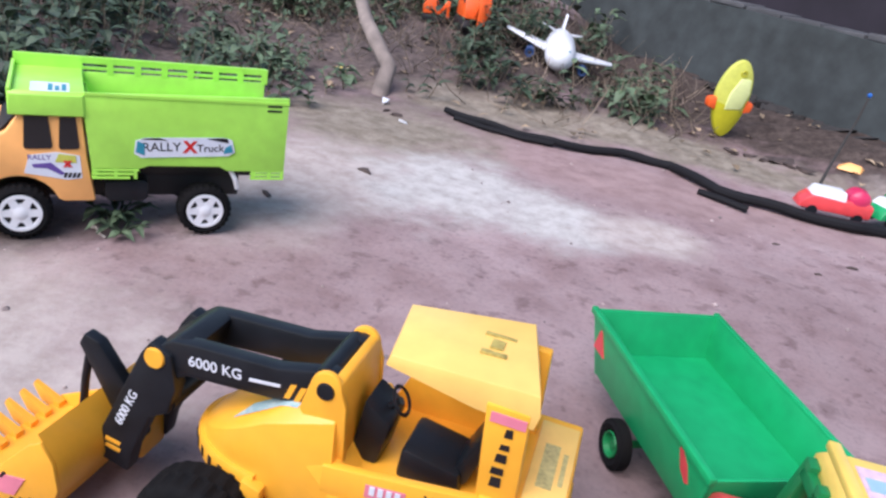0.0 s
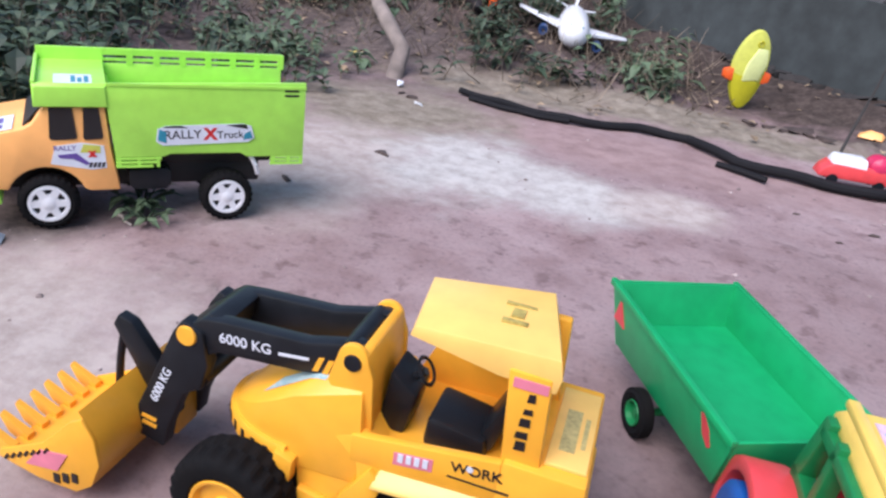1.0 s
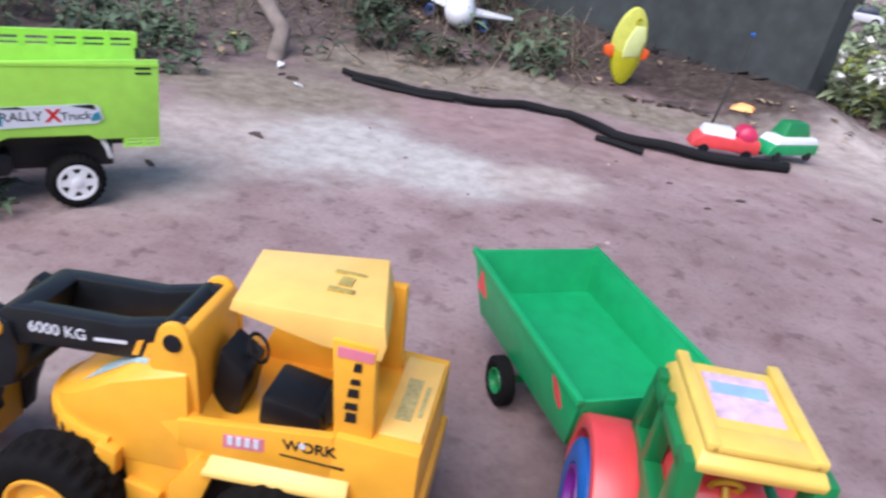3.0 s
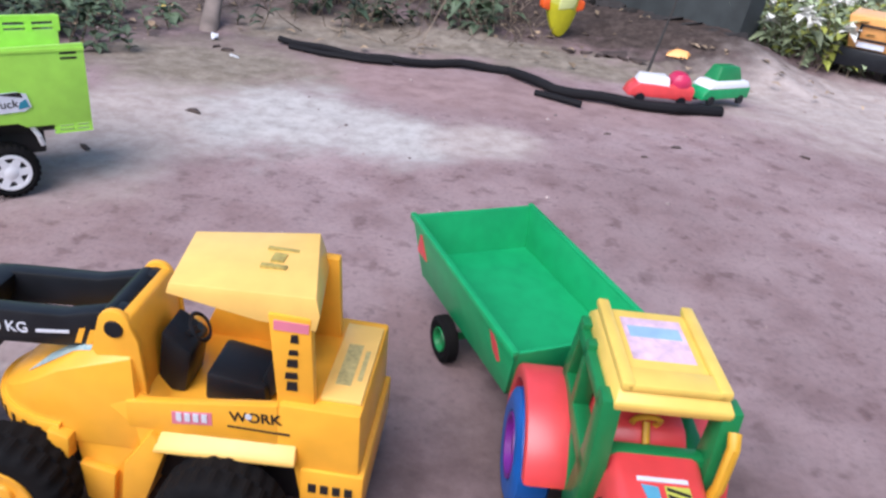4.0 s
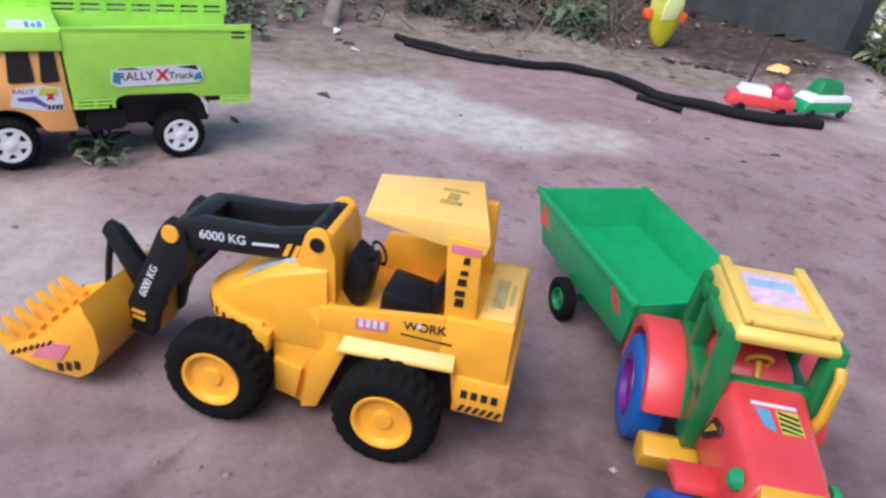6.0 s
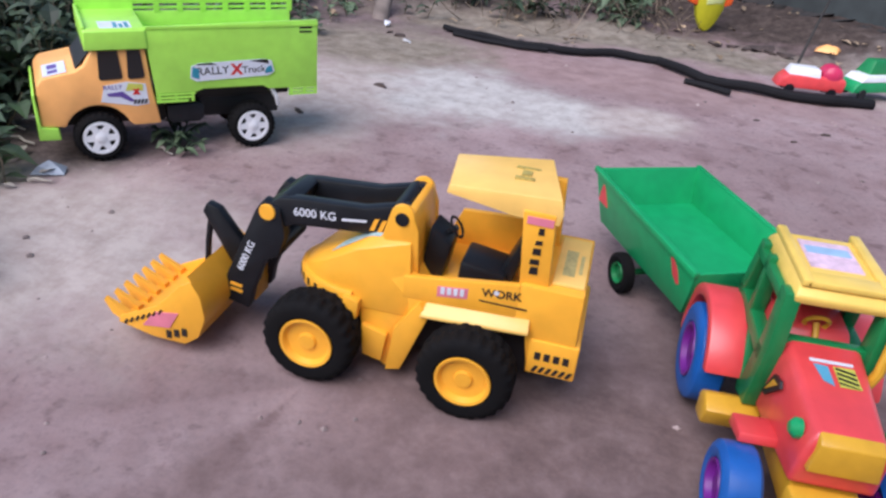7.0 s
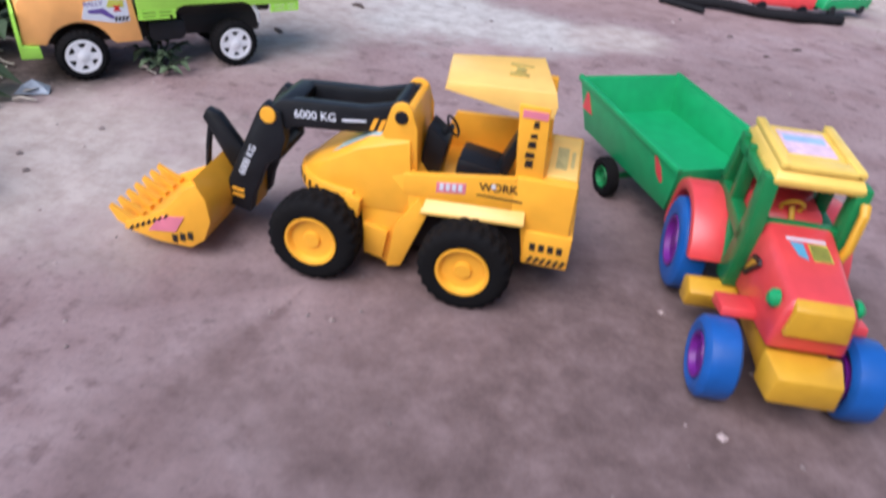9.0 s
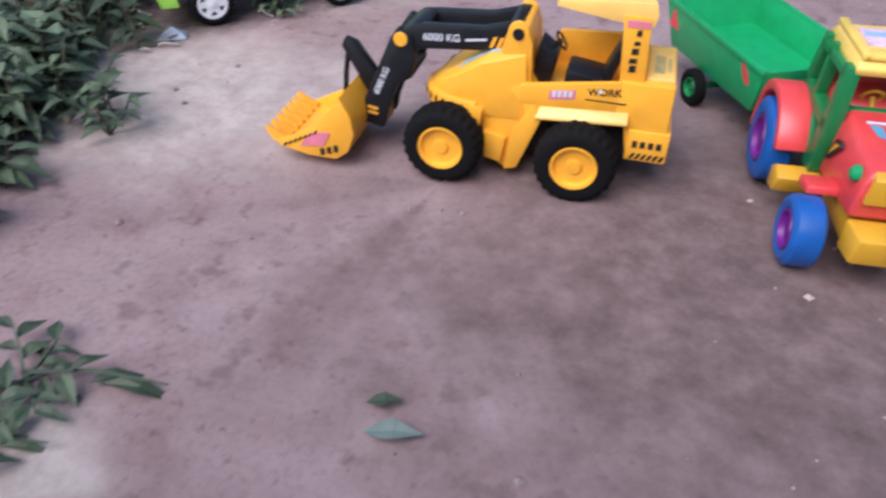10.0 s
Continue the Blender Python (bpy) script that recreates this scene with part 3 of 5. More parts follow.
    for i in range(4):
        plate(bm, rect(0.107 + 0.0055 * i, 0.1105 + 0.0055 * i, 0.1025 + 0.0006 * i, 0.109 + 0.0006 * i), 0.0340)
    part("print_bar", bm, STICKER, s)
    lettering("WORK", 0.0105, Matrix.Translation((0.158, 0.0343, 0.1135)) @ Matrix.Rotation(radians(-5), 4, "Y") @ FACE, INK, T, bold=0.0002)
    bm = B()
    lathe(bm, [(0, 0.0), (0.0022, 0.0), (0.0022, 0.0012), (0, 0.0012)], 18, Matrix.Translation((0.1537, 0.0338, 0.1145)))
    part("print_dot", bm, STICKER, T, "white dot in the lettering")
    bm = B()
    plate(bm, rect(0.140, 0.180, 0.1035, 0.1048), 0.0346)
    for i in range(6):
        plate(bm, [(0.192 + 0.0058 * i, 0.047), (0.195 + 0.0058 * i, 0.047), (0.198 + 0.0058 * i, 0.053), (0.195 + 0.0058 * i, 0.053)], 0.0326)
    for i in range(4):
        plate(bm, rect(0.193 + 0.008 * i, 0.198 + 0.008 * i, 0.060, 0.067), 0.0326)
    for i, (w, hh) in enumerate(((0.006, 0.007), (0.007, 0.005), (0.006, 0.006), (0.005, 0.004), (0.004, 0.006))):
        plate(bm, [(0.182 - w, 0.136 + 0.009 * i), (0.183, 0.1365 + 0.009 * i), (0.1825, 0.136 + hh + 0.009 * i), (0.1825 - w, 0.1355 + hh + 0.009 * i)], 0.0396)
    part("print_bar", bm, INK, T)
    bm = B()
    prism(bm, rect(0.168, 0.189, 0.1800, 0.1865), 0.0392, 0.0402)
    part("sticker", bm, STICKER_PINK, T, "small pink sticker under the canopy edge")
    bm = B()
    for x0, x1, y0, y1 in ((0.150, 0.166, 0.070, 0.074), (0.154, 0.162, 0.078, 0.088), (0.148, 0.168, 0.092, 0.095)):
        box(bm, x0, x1, y0, y1, 0.2006, 0.2034)
    part("print_bar", bm, mat("faded_print", (0.45, 0.36, 0.10), 0.5, var=0.3, scale=300), T)
    bm = B()
    plate(bm, [(-0.160, 0.020), (-0.132, 0.024), (-0.122, 0.042), (-0.146, 0.038)], BUCKET0 - 0.0035)
    part("sticker", bm, STICKER_PINK, bucket, "pink sticker on the bucket side")
    bm = B()
    for i in range(7):
        plate(bm, [(-0.180 + 0.0062 * i, 0.017 + 0.0033 * i), (-0.178 + 0.0062 * i, 0.016 + 0.0033 * i), (-0.175 + 0.0062 * i, 0.021 + 0.0033 * i), (-0.177 + 0.0062 * i, 0.022 + 0.0033 * i)], BUCKET0 - 0.0035)
    for i in range(3):
        plate(bm, rect(-0.136 + 0.008 * i, -0.131 + 0.008 * i, 0.0125 + 0.003 * i, 0.0205 + 0.003 * i), BUCKET0 - 0.0035)
    part("print_bar", bm, INK, bucket)
    return T


BUCKET0, BUCKET1 = 0.004, 0.100


def arch(cx, cz, r, a0, a1, n=12):
    return [(cx + r * math.cos(radians(a0 + (a1 - a0) * i / n)), cz + r * math.sin(radians(a0 + (a1 - a0) * i / n))) for i in range(n + 1)]


def truck():
    T = thing("toy_dump_truck", pose(-0.446, 0.331, ground_height(-0.4, 0.4), 0, 0, 42.2), "orange and lime green plastic toy tipper truck parked at the weeds", "toy truck")
    W = 0.132
    # cab
    bm = B()
    prof = [(-0.070, 0.052), (-0.044, 0.050)] + arch(0, 0.034, 0.043, 160, 20, 12) + [(0.046, 0.046), (0.080, 0.046), (0.072, 0.100), (0.068, 0.152), (0.004, 0.151), (-0.010, 0.130), (-0.020, 0.124), (-0.060, 0.116), (-0.068, 0.106)]
    prism(bm, prof, 0.004, W - 0.004)
    cab = part("cab", bm, ORANGE, T, bevel=0.003)
    bm = B()
    prism(bm, [(-0.074, 0.035), (-0.048, 0.034), (-0.050, 0.050), (-0.0695, 0.053), (-0.0715, 0.098), (-0.0745, 0.096)], 0.0, W)
    part("bumper", bm, LIME, T, bevel=0.002)
    for y0, y1 in ((0.0025, 0.0045), (W - 0.0045, W - 0.0025)):
        for x0, x1 in ((0.007, 0.036), (0.0425, 0.064)):
            bm = B()
            prism(bm, [(x0 + 0.002, 0.1115), (x1 - 0.002, 0.1125), (x1, 0.115), (x1 - 0.003, 0.150), (x0 + 0.002, 0.150), (x0, 0.114)], y0, y1)
            part("window", bm, INK, cab, "black side window")
    bm = B()
    hull(bm, [(-0.0195, y, 0.1255) for y in (0.014, W - 0.014)] + [(0.0015, y, 0.1495) for y in (0.016, W - 0.016)] + [(-0.017, y, 0.1245) for y in (0.014, W - 0.014)])
    part("window", bm, INK, cab, "black windscreen")
    bm = B()
    hull(bm, [(-0.058, y, 0.1168 + dz) for y in (0.010, 0.062) for dz in (0, 0.0008)] + [(-0.030, y, 0.1226 + dz) for y in (0.010, 0.062) for dz in (0, 0.0008)])
    s = part("sticker", bm, STICKER, cab, "white sticker on the hood")
    for y0, y1 in ((0.016, 0.030), (0.036, 0.054)):
        bm = B()
        hull(bm, [(-0.052, y, 0.1182 + dz) for y in (y0, y1) for dz in (0, 0.0007)] + [(-0.040, y, 0.1207 + dz) for y in (y0, y1) for dz in (0, 0.0007)])
        part("print_shape", bm, INK_PURPLE, s)
    bm = B()
    plate(bm, [(0.006, 0.082), (0.050, 0.074), (0.066, 0.076), (0.064, 0.104), (0.040, 0.108), (0.012, 0.104)], 0.0037)
    s = part("sticker", bm, STICKER, cab, "white and purple sticker on the cab door")
    bm = B()
    plate(bm, [(0.014, 0.093), (0.034, 0.095), (0.048, 0.082), (0.044, 0.080), (0.030, 0.088), (0.016, 0.089)], 0.0032)
    part("print_shape", bm, INK_PURPLE, s)
    bm = B()
    plate(bm, [(0.038, 0.096), (0.060, 0.095), (0.060, 0.104), (0.042, 0.106)], 0.0032)
    part("print_shape", bm, DISC_YELLOW, s)
    bm = B()
    plate(bm, [(0.046, 0.090), (0.050, 0.090), (0.056, 0.098), (0.052, 0.098)], 0.0030)
    plate(bm, [(0.052, 0.090), (0.056, 0.090), (0.050, 0.098), (0.046, 0.098)], 0.0028)
    part("print_shape", bm, INK_RED, s)
    lettering("RALLY", 0.0085, Matrix.Translation((0.022, 0.0033, 0.1010)) @ FACE, INK_PURPLE, s, bold=0.0001)
    bm = B()
    for i in range(4):
        plate(bm, [(0.046 + 0.0046 * i, 0.077), (0.049 + 0.0046 * i, 0.077), (0.051 + 0.0046 * i, 0.083), (0.048 + 0.0046 * i, 0.083)], 0.0032)
    part("print_bar", bm, INK, s)
    # cargo body
    bm = B()
    prism(bm, [(-0.004, 0.152), (0.070, 0.152), (0.076, 0.090), (0.130, 0.090), (0.140, 0.094), (0.222, 0.094), (0.232, 0.088), (0.305, 0.088), (0.305, 0.186), (-0.004, 0.178)], 0.0, 0.004)
    near = part("side_wall", bm, LIME, T, bevel=0.0008)
    for z in (0.0765, 0.0815, 0.0865):
        bm = B()
        box(bm, 0.076, 0.128 - (0.0865 - z), 0.0, 0.004, z, z + 0.003)
        part("slat", bm, LIME, near)
        bm = B()
        box(bm, 0.262, 0.305, 0.0, 0.004, z, z + 0.003)
        part("slat", bm, LIME, near)
    bm = B()
    for x in (0.078, 0.100, 0.122, 0.264, 0.284, 0.301):
        box(bm, x, x + 0.004, 0.0005, 0.0035, 0.0765, 0.090)
    part("slat_post", bm, LIME, near)
    bm = B()
    box(bm, 0.070, 0.305, -0.0014, 0.001, 0.1775, 0.181)
    part("rail", bm, LIME, near)
    bm = B()
    plate(bm, rect(0.278, 0.296, 0.168, 0.1705), -0.0002)
    plate(bm, rect(0.278, 0.296, 0.174, 0.1765), -0.0002)
    part("vent", bm, DARK, near)
    bm = B()
    hull(bm, [(-0.006, -0.003, 0.153), (0.070, -0.003, 0.153), (-0.004, -0.003, 0.176), (0.068, -0.003, 0.176), (-0.006, 0.002, 0.151), (0.072, 0.002, 0.151), (-0.006, 0.002, 0.180), (0.072, 0.002, 0.180)])
    part("visor_panel", bm, LIME, near, bevel=0.001)
    bm = B()
    box(bm, -0.003, 0.071, 0.0045, W - 0.0045, 0.171, 0.176)
    deck = part("cab_shelf", bm, LIME, T, bevel=0.001)
    bm = B()
    box(bm, 0.016, 0.056, 0.012, 0.052, 0.1758, 0.1764)
    s = part("sticker", bm, STICKER, deck, "small white sticker on the cab shelf")
    bm = B()
    for i in range(3):
        box(bm, 0.034 + 0.007 * i, 0.0385 + 0.007 * i, 0.018, 0.044 - 0.008 * (i % 2), 0.1764, 0.1768)
    part("print_bar", bm, INK_TEAL, s)
    bm = B()
    box(bm, -0.004, 0.303, W - 0.004, W, 0.090, 0.172)
    rear_ = part("side_wall", bm, LIME, T, bevel=0.0008)
    for z0, z1 in ((0.175, 0.1785), (0.1825, 0.191)):
        bm = B()
        box(bm, -0.004, 0.303, W - 0.004, W, z0, z1)
        part("slat", bm, LIME, rear_)
    bm = B()
    box(bm, -0.004, 0.072, W - 0.0045, W + 0.0005, 0.170, 0.190)
    for i in range(7):
        box(bm, 0.100 + 0.033 * i, 0.108 + 0.033 * i, W - 0.0045, W + 0.0005, 0.170, 0.190)
    part("slat_post", bm, LIME, rear_)
    bm = B()
    box(bm, -0.006, -0.002, 0.0, W, 0.152, 0.182)
    part("front_wall", bm, LIME, T, bevel=0.0008)
    bm = B()
    box(bm, 0.298, 0.302, 0.004, W - 0.004, 0.092, 0.150)
    part("tailgate", bm, LIME, T, bevel=0.0008)
    bm = B()
    prism(bm, [(0.0, 0.153), (0.072, 0.153), (0.080, 0.092), (0.300, 0.092), (0.300, 0.098), (0.085, 0.098), (0.076, 0.158), (0.0, 0.158)], 0.0035, W - 0.0035)
    part("bed_floor", bm, LIME, T, bevel=0.0008)
    bm = B()
    pts = [(0.122, 0.110), (0.130, 0.105), (0.232, 0.109), (0.240, 0.114), (0.236, 0.130), (0.226, 0.133), (0.134, 0.130), (0.124, 0.126)]
    plate(bm, pts, -0.0016)
    s = part("sticker", bm, STICKER, near, "white side sticker with printed name")
    lettering("RALLY", 0.0155, Matrix.Translation((0.153, -0.0022, 0.1185)) @ Matrix.Rotation(radians(-2), 4, "Y") @ FACE, INK, s, bold=0.0001)
    lettering("X", 0.020, Matrix.Translation((0.186, -0.0022, 0.1190)) @ FACE, INK_RED, s, bold=0.001)
    lettering("Truck", 0.0135, Matrix.Translation((0.210, -0.0022, 0.1185)) @ Matrix.Rotation(radians(-2), 4, "Y") @ FACE, INK, s, bold=0.0001)
    bm = B()
    plate(bm, [(0.130, 0.128), (0.160, 0.1275), (0.150, 0.1305), (0.134, 0.1295)], -0.0021)
    plate(bm, [(0.205, 0.131), (0.232, 0.126), (0.230, 0.132), (0.224, 0.1325)], -0.0021)
    part("print_shape", bm, INK, s)
    bm = B()
    plate(bm, [(0.124, 0.112), (0.134, 0.108), (0.134, 0.122), (0.126, 0.126)], -0.0021)
    plate(bm, [(0.226, 0.112), (0.238, 0.114), (0.235, 0.124), (0.228, 0.120)], -0.0021)
    part("print_shape", bm, INK_TEAL, s)
    # running gear
    bm = B()
    box(bm, -0.05, 0.255, 0.036, W - 0.036, 0.040, 0.074)
    box(bm, 0.10, 0.27, 0.030, W - 0.030, 0.070, 0.092)
    part("chassis", bm, DARK, T, bevel=0.003)
    for y0, y1 in ((0.012, 0.034), (W - 0.034, W - 0.012)):
        bm = B()
        prism(bm, [(0.090, 0.048), (0.096, 0.042), (0.134, 0.042), (0.140, 0.048), (0.140, 0.066), (0.134, 0.070), (0.090, 0.068)], y0, y1)
        part("fuel_tank", bm, BLACK, T, bevel=0.002)
    bm = B()
    tube(bm, [(0.236, 0.010, 0.090), (0.244, 0.006, 0.074), (0.248, 0.012, 0.060)], 0.003, 8)
    part("mud_bracket", bm, WHITE, T)
    for x, y, r in ((0, -0.002, 0), (0.207, -0.002, 0), (0, W + 0.002, 180), (0.207, W + 0.002, 180)):
        wheel(T, 0.034, 0.026, 0.0225, RUBBER, WHITE, pose(x, y, 0.033, 0, 0, r), lugs=26, style="spoke", tyre_label="black ribbed tyre", rim_label="white six-spoke rim")
    return T


def tractor():
    u = Vector((0.08, -0.997, 0))
    yaw = math.degrees(math.atan2(u.y, u.x))
    T = thing("toy_tractor", pose(0.325, 0.116, 0, 0, 0, yaw), "red green and yellow plastic toy tractor with blue wheels", "toy tractor")
    C = 0.075
    # hood and lower body
    bm = B()
    hull(bm, [(x, C + s * w, z) for x, z, w in ((0.070, 0.056, 0.032), (0.070, 0.118, 0.031), (0.074, 0.126, 0.026), (0.168, 0.066, 0.030), (0.170, 0.100, 0.028), (0.166, 0.112, 0.022)) for s in (-1, 1)])
    part("hood", bm, RED, T, bevel=0.004, seg=3)
    bm = B()
    hull(bm, [(x, C + s * w, z) for x, z, w in ((0.166, 0.084, 0.024), (0.1745, 0.084, 0.024), (0.1735, 0.108, 0.021), (0.164, 0.113, 0.021)) for s in (-1, 1)])
    part("grille", bm, OCHRE_SHADED, T, bevel=0.0015)
    bm = B()
    hull(bm, [(x, C + s * w, z) for x, z, w in ((0.168, 0.036, 0.030), (0.196, 0.036, 0.026), (0.198, 0.062, 0.024), (0.168, 0.066, 0.030)) for s in (-1, 1)])
    part("bumper", bm, OCHRE_SHADED, T, bevel=0.003)
    bm = B()
    box(bm, -0.03, 0.17, C - 0.024, C + 0.024, 0.034, 0.060)
    part("chassis", bm, OCHRE_SHADED, T, bevel=0.003)
    bm = B()
    hull(bm, [(x, C + s * w, z) for x, z, w in ((-0.045, 0.050, 0.034), (0.072, 0.050, 0.034), (0.072, 0.112, 0.034), (-0.03, 0.112, 0.034), (-0.045, 0.09, 0.034)) for s in (-1, 1)])
    part("body", bm, RED, T, bevel=0.003)
    for s in (-1, 1):
        bm = B()
        y = C + s * 0.031
        lathe(bm, [(0, -0.005), (0.004, -0.0045), (0.0075, -0.001), (0.0075, 0.003), (0, 0.003)], 16, Matrix.Translation((0.152, y, 0.102)) @ Matrix.Rotation(0 if s < 0 else math.pi, 4, "Z"))
        part("headlight", bm, GREEN, T)
        bm = B()
        y0, y1 = sorted((C + s * 0.028, C + s * 0.058))
        hull(bm, [(x, yy, z) for x, z in ((0.104, 0.058), (0.136, 0.066), (0.134, 0.074), (0.106, 0.070)) for yy in (y0, y1)])
        part("front_mudguard", bm, RED, T, bevel=0.002)
        bm = B()
        y0, y1 = sorted((C + s * 0.026, C + s * 0.070))
        hull(bm, [(x, yy, z) for x, z in ((0.056, 0.026), (0.078, 0.030), (0.086, 0.050), (0.068, 0.056), (0.054, 0.048)) for yy in (y0, y1)])
        part("footstep", bm, OCHRE_SHADED, T, bevel=0.003)
        # rear mudguard: a thick curved shell over the wheel
        bm = B()
        outer = arch(-0.006, 0.046, 0.062, -14 + 30, 196, 18)
        inner_ = arch(-0.006, 0.046, 0.050, 196, -14 + 30, 18)
        y0, y1 = sorted((C + s * 0.036, C + s * 0.071))
        n = len(outer)
        vs = {}
        for k, yy in enumerate((y0, y1)):
            for i, (x, z) in enumerate(outer + inner_):
                vs[k, i] = bm.verts.new((x, yy, z))
        tot = 2 * n
        for i in range(n - 1):
            for k in (0, 1):
                bm.faces.new([vs[k, j] for j in (i, i + 1, tot - 2 - i, tot - 1 - i)])
            bm.faces.new([vs[0, i], vs[0, i + 1], vs[1, i + 1], vs[1, i]])
            bm.faces.new([vs[0, n + i], vs[0, n + i + 1], vs[1, n + i + 1], vs[1, n + i]])
        bm.faces.new([vs[0, 0], vs[1, 0], vs[1, tot - 1], vs[0, tot - 1]])
        bm.faces.new([vs[0, n - 1], vs[1, n - 1], vs[1, n], vs[0, n]])
        part("mudguard", bm, RED, T, bevel=0.003)
    # cab frame
    for s in (-1, 1):
        y0, y1 = sorted((C + s * 0.030, C + s * 0.042))
        for nm, pts in (("cab_post", [(-0.026, 0.108), (-0.012, 0.108), (0.004, 0.167), (-0.008, 0.167)]),
                        ("cab_post", [(0.013, 0.112), (0.022, 0.112), (0.027, 0.167), (0.018, 0.167)]),
                        ("cab_post", [(0.050, 0.052), (0.076, 0.056), (0.086, 0.120), (0.082, 0.167), (0.067, 0.167), (0.064, 0.120)]),
                        ("cab_post", [(0.028, 0.106), (0.036, 0.102), (0.060, 0.054), (0.050, 0.054)]),
                        ("cab_rail", [(-0.024, 0.104), (0.074, 0.098), (0.076, 0.112), (-0.024, 0.116)]),
                        ("cab_rail", [(-0.008, 0.152), (0.078, 0.154), (0.078, 0.162), (-0.006, 0.162)])):
            part(nm, prism(B(), pts, y0, y1), DKGREEN, T, bevel=0.0012)
    bm = B()
    box(bm, 0.068, 0.078, C - 0.036, C + 0.036, 0.110, 0.126)
    part("cab_rail", bm, DKGREEN, T, bevel=0.0015)
    bm = B()
    box(bm, -0.024, -0.016, C - 0.036, C + 0.036, 0.108, 0.118)
    part("cab_rail", bm, DKGREEN, T, bevel=0.0015)
    bm = B()
    hull(bm, [(x, C + s * w, z) for x, z, w in ((-0.012, 0.110, 0.030), (0.060, 0.110, 0.030), (0.050, 0.124, 0.028), (-0.010, 0.128, 0.028)) for s in (-1, 1)])
    hull2 = hull(B(), [(x, C + s * w, z) for x, z, w in ((-0.012, 0.116, 0.031), (0.016, 0.116, 0.031), (0.008, 0.152, 0.029), (-0.006, 0.157, 0.026)) for s in (-1, 1)])
    part("seat", bm, RED, T, bevel=0.004)
    part("backrest", hull2, RED, T, bevel=0.005, seg=3)
    bm = B()
    lathe(bm, [(0.009, -0.002), (0.011, 0), (0.009, 0.002), (0.007, 0), (0.009, -0.002)], 20, Matrix.Translation((0.050, C, 0.128)) @ Matrix.Rotation(radians(-60), 4, "Y") @ Matrix.Rotation(radians(90), 4, "X"))
    tube(bm, [(0.060, C, 0.116), (0.050, C, 0.128)], 0.0025)
    part("steering_wheel", bm, OCHRE_SHADED, T)
    bm = B()
    hull(bm, [(x, C + s * w, z) for x, z, w in ((-0.012, 0.160, 0.036), (0.082, 0.160, 0.036), (0.084, 0.167, 0.036), (0.074, 0.176, 0.032), (-0.006, 0.176, 0.032), (-0.014, 0.167, 0.036)) for s in (-1, 1)])
    roof = part("roof", bm, OCHRE_LIT, T, bevel=0.002)
    bm = B()
    for s in (-1, 1):
        box(bm, -0.012, 0.080, C + s * 0.029 - 0.004, C + s * 0.029 + 0.004, 0.174, 0.180)
    box(bm, 0.062, 0.080, C - 0.03, C + 0.03, 0.174, 0.179)
    part("roof_rim", bm, OCHRE_LIT, roof, bevel=0.0015)
    bm = B()
    box(bm, 0.004, 0.050, C - 0.020, C + 0.020, 0.1758, 0.1766)
    s_ = part("sticker", bm, mat("pale_pink_sticker", (0.72, 0.52, 0.62), 0.35, var=0.2, scale=150), roof, "pink and blue roof sticker")
    bm = B()
    box(bm, 0.014, 0.026, C - 0.017, C + 0.017, 0.1766, 0.177)
    part("print_bar", bm, mat("blue_print", (0.35, 0.55, 0.75), 0.4), s_)
    # hood sticker with a striped warning sign
    slope = Matrix.Translation((0.074, C, 0.1262)) @ Matrix.Rotation(radians(8.6), 4, "Y")
    bm = B()
    box(bm, 0.0205, 0.0235, -0.015, 0.016, 0.0, 0.0007, slope)
    s_ = part("sticker", bm, STICKER, T, "hood sticker with a blue mark and a striped warning sign")
    flat = slope @ Matrix(((1, 0, 0, 0), (0, 0, 1, 0), (0, 1, 0, 0), (0, 0, 0, 1)))
    bm = B()
    prism(bm, [(0.026, -0.013), (0.027, -0.003), (0.046, -0.002), (0.042, -0.009)], 0.0, 0.0007, flat)
    part("print_shape", bm, mat("sky_blue_print", (0.10, 0.38, 0.55), 0.35), s_)
    bm = B()
    prism(bm, [(0.026, 0.001), (0.026, 0.016), (0.046, 0.017), (0.046, 0.002)], 0.0, 0.0006, flat)
    sign = part("print_shape", bm, DISC_YELLOW, s_)
    for k in range(4):
        bm = B()
        x = 0.027 + 0.0048 * k
        prism(bm, [(x, 0.002), (x + 0.0022, 0.002), (min(0.0458, x + 0.0062), 0.0155), (min(0.0455, x + 0.004), 0.0155)], 0.0005, 0.0011, flat)
        part("print_bar", bm, INK, s_)
    bm = B()
    plate(bm, [(0.082, 0.078), (0.089, 0.079), (0.112, 0.103), (0.108, 0.107), (0.094, 0.103)], C - 0.0326, 0.0012)
    s_ = part("sticker", bm, INK, T, "black and yellow side sticker")
    bm = B()
    plate(bm, [(0.088, 0.084), (0.107, 0.1025), (0.097, 0.100)], C - 0.0334, 0.0012)
    part("print_shape", bm, OCHRE_SHADED, s_)
    # exhaust stack
    bm = B()
    tube(bm, [(0.094, C + 0.030, 0.100), (0.094, C + 0.036, 0.120), (0.092, C + 0.037, 0.150), (0.086, C + 0.038, 0.156)], 0.004, 10)
    part("exhaust_pipe", bm, OCHRE_SHADED, T)
    # drawbar
    bm = B()
    tube(bm, [(-0.040, C, 0.060), (-0.062, C, 0.060), (-0.080, C + 0.004, 0.062)], 0.005, 8)
    part("drawbar", bm, GREEN, T)
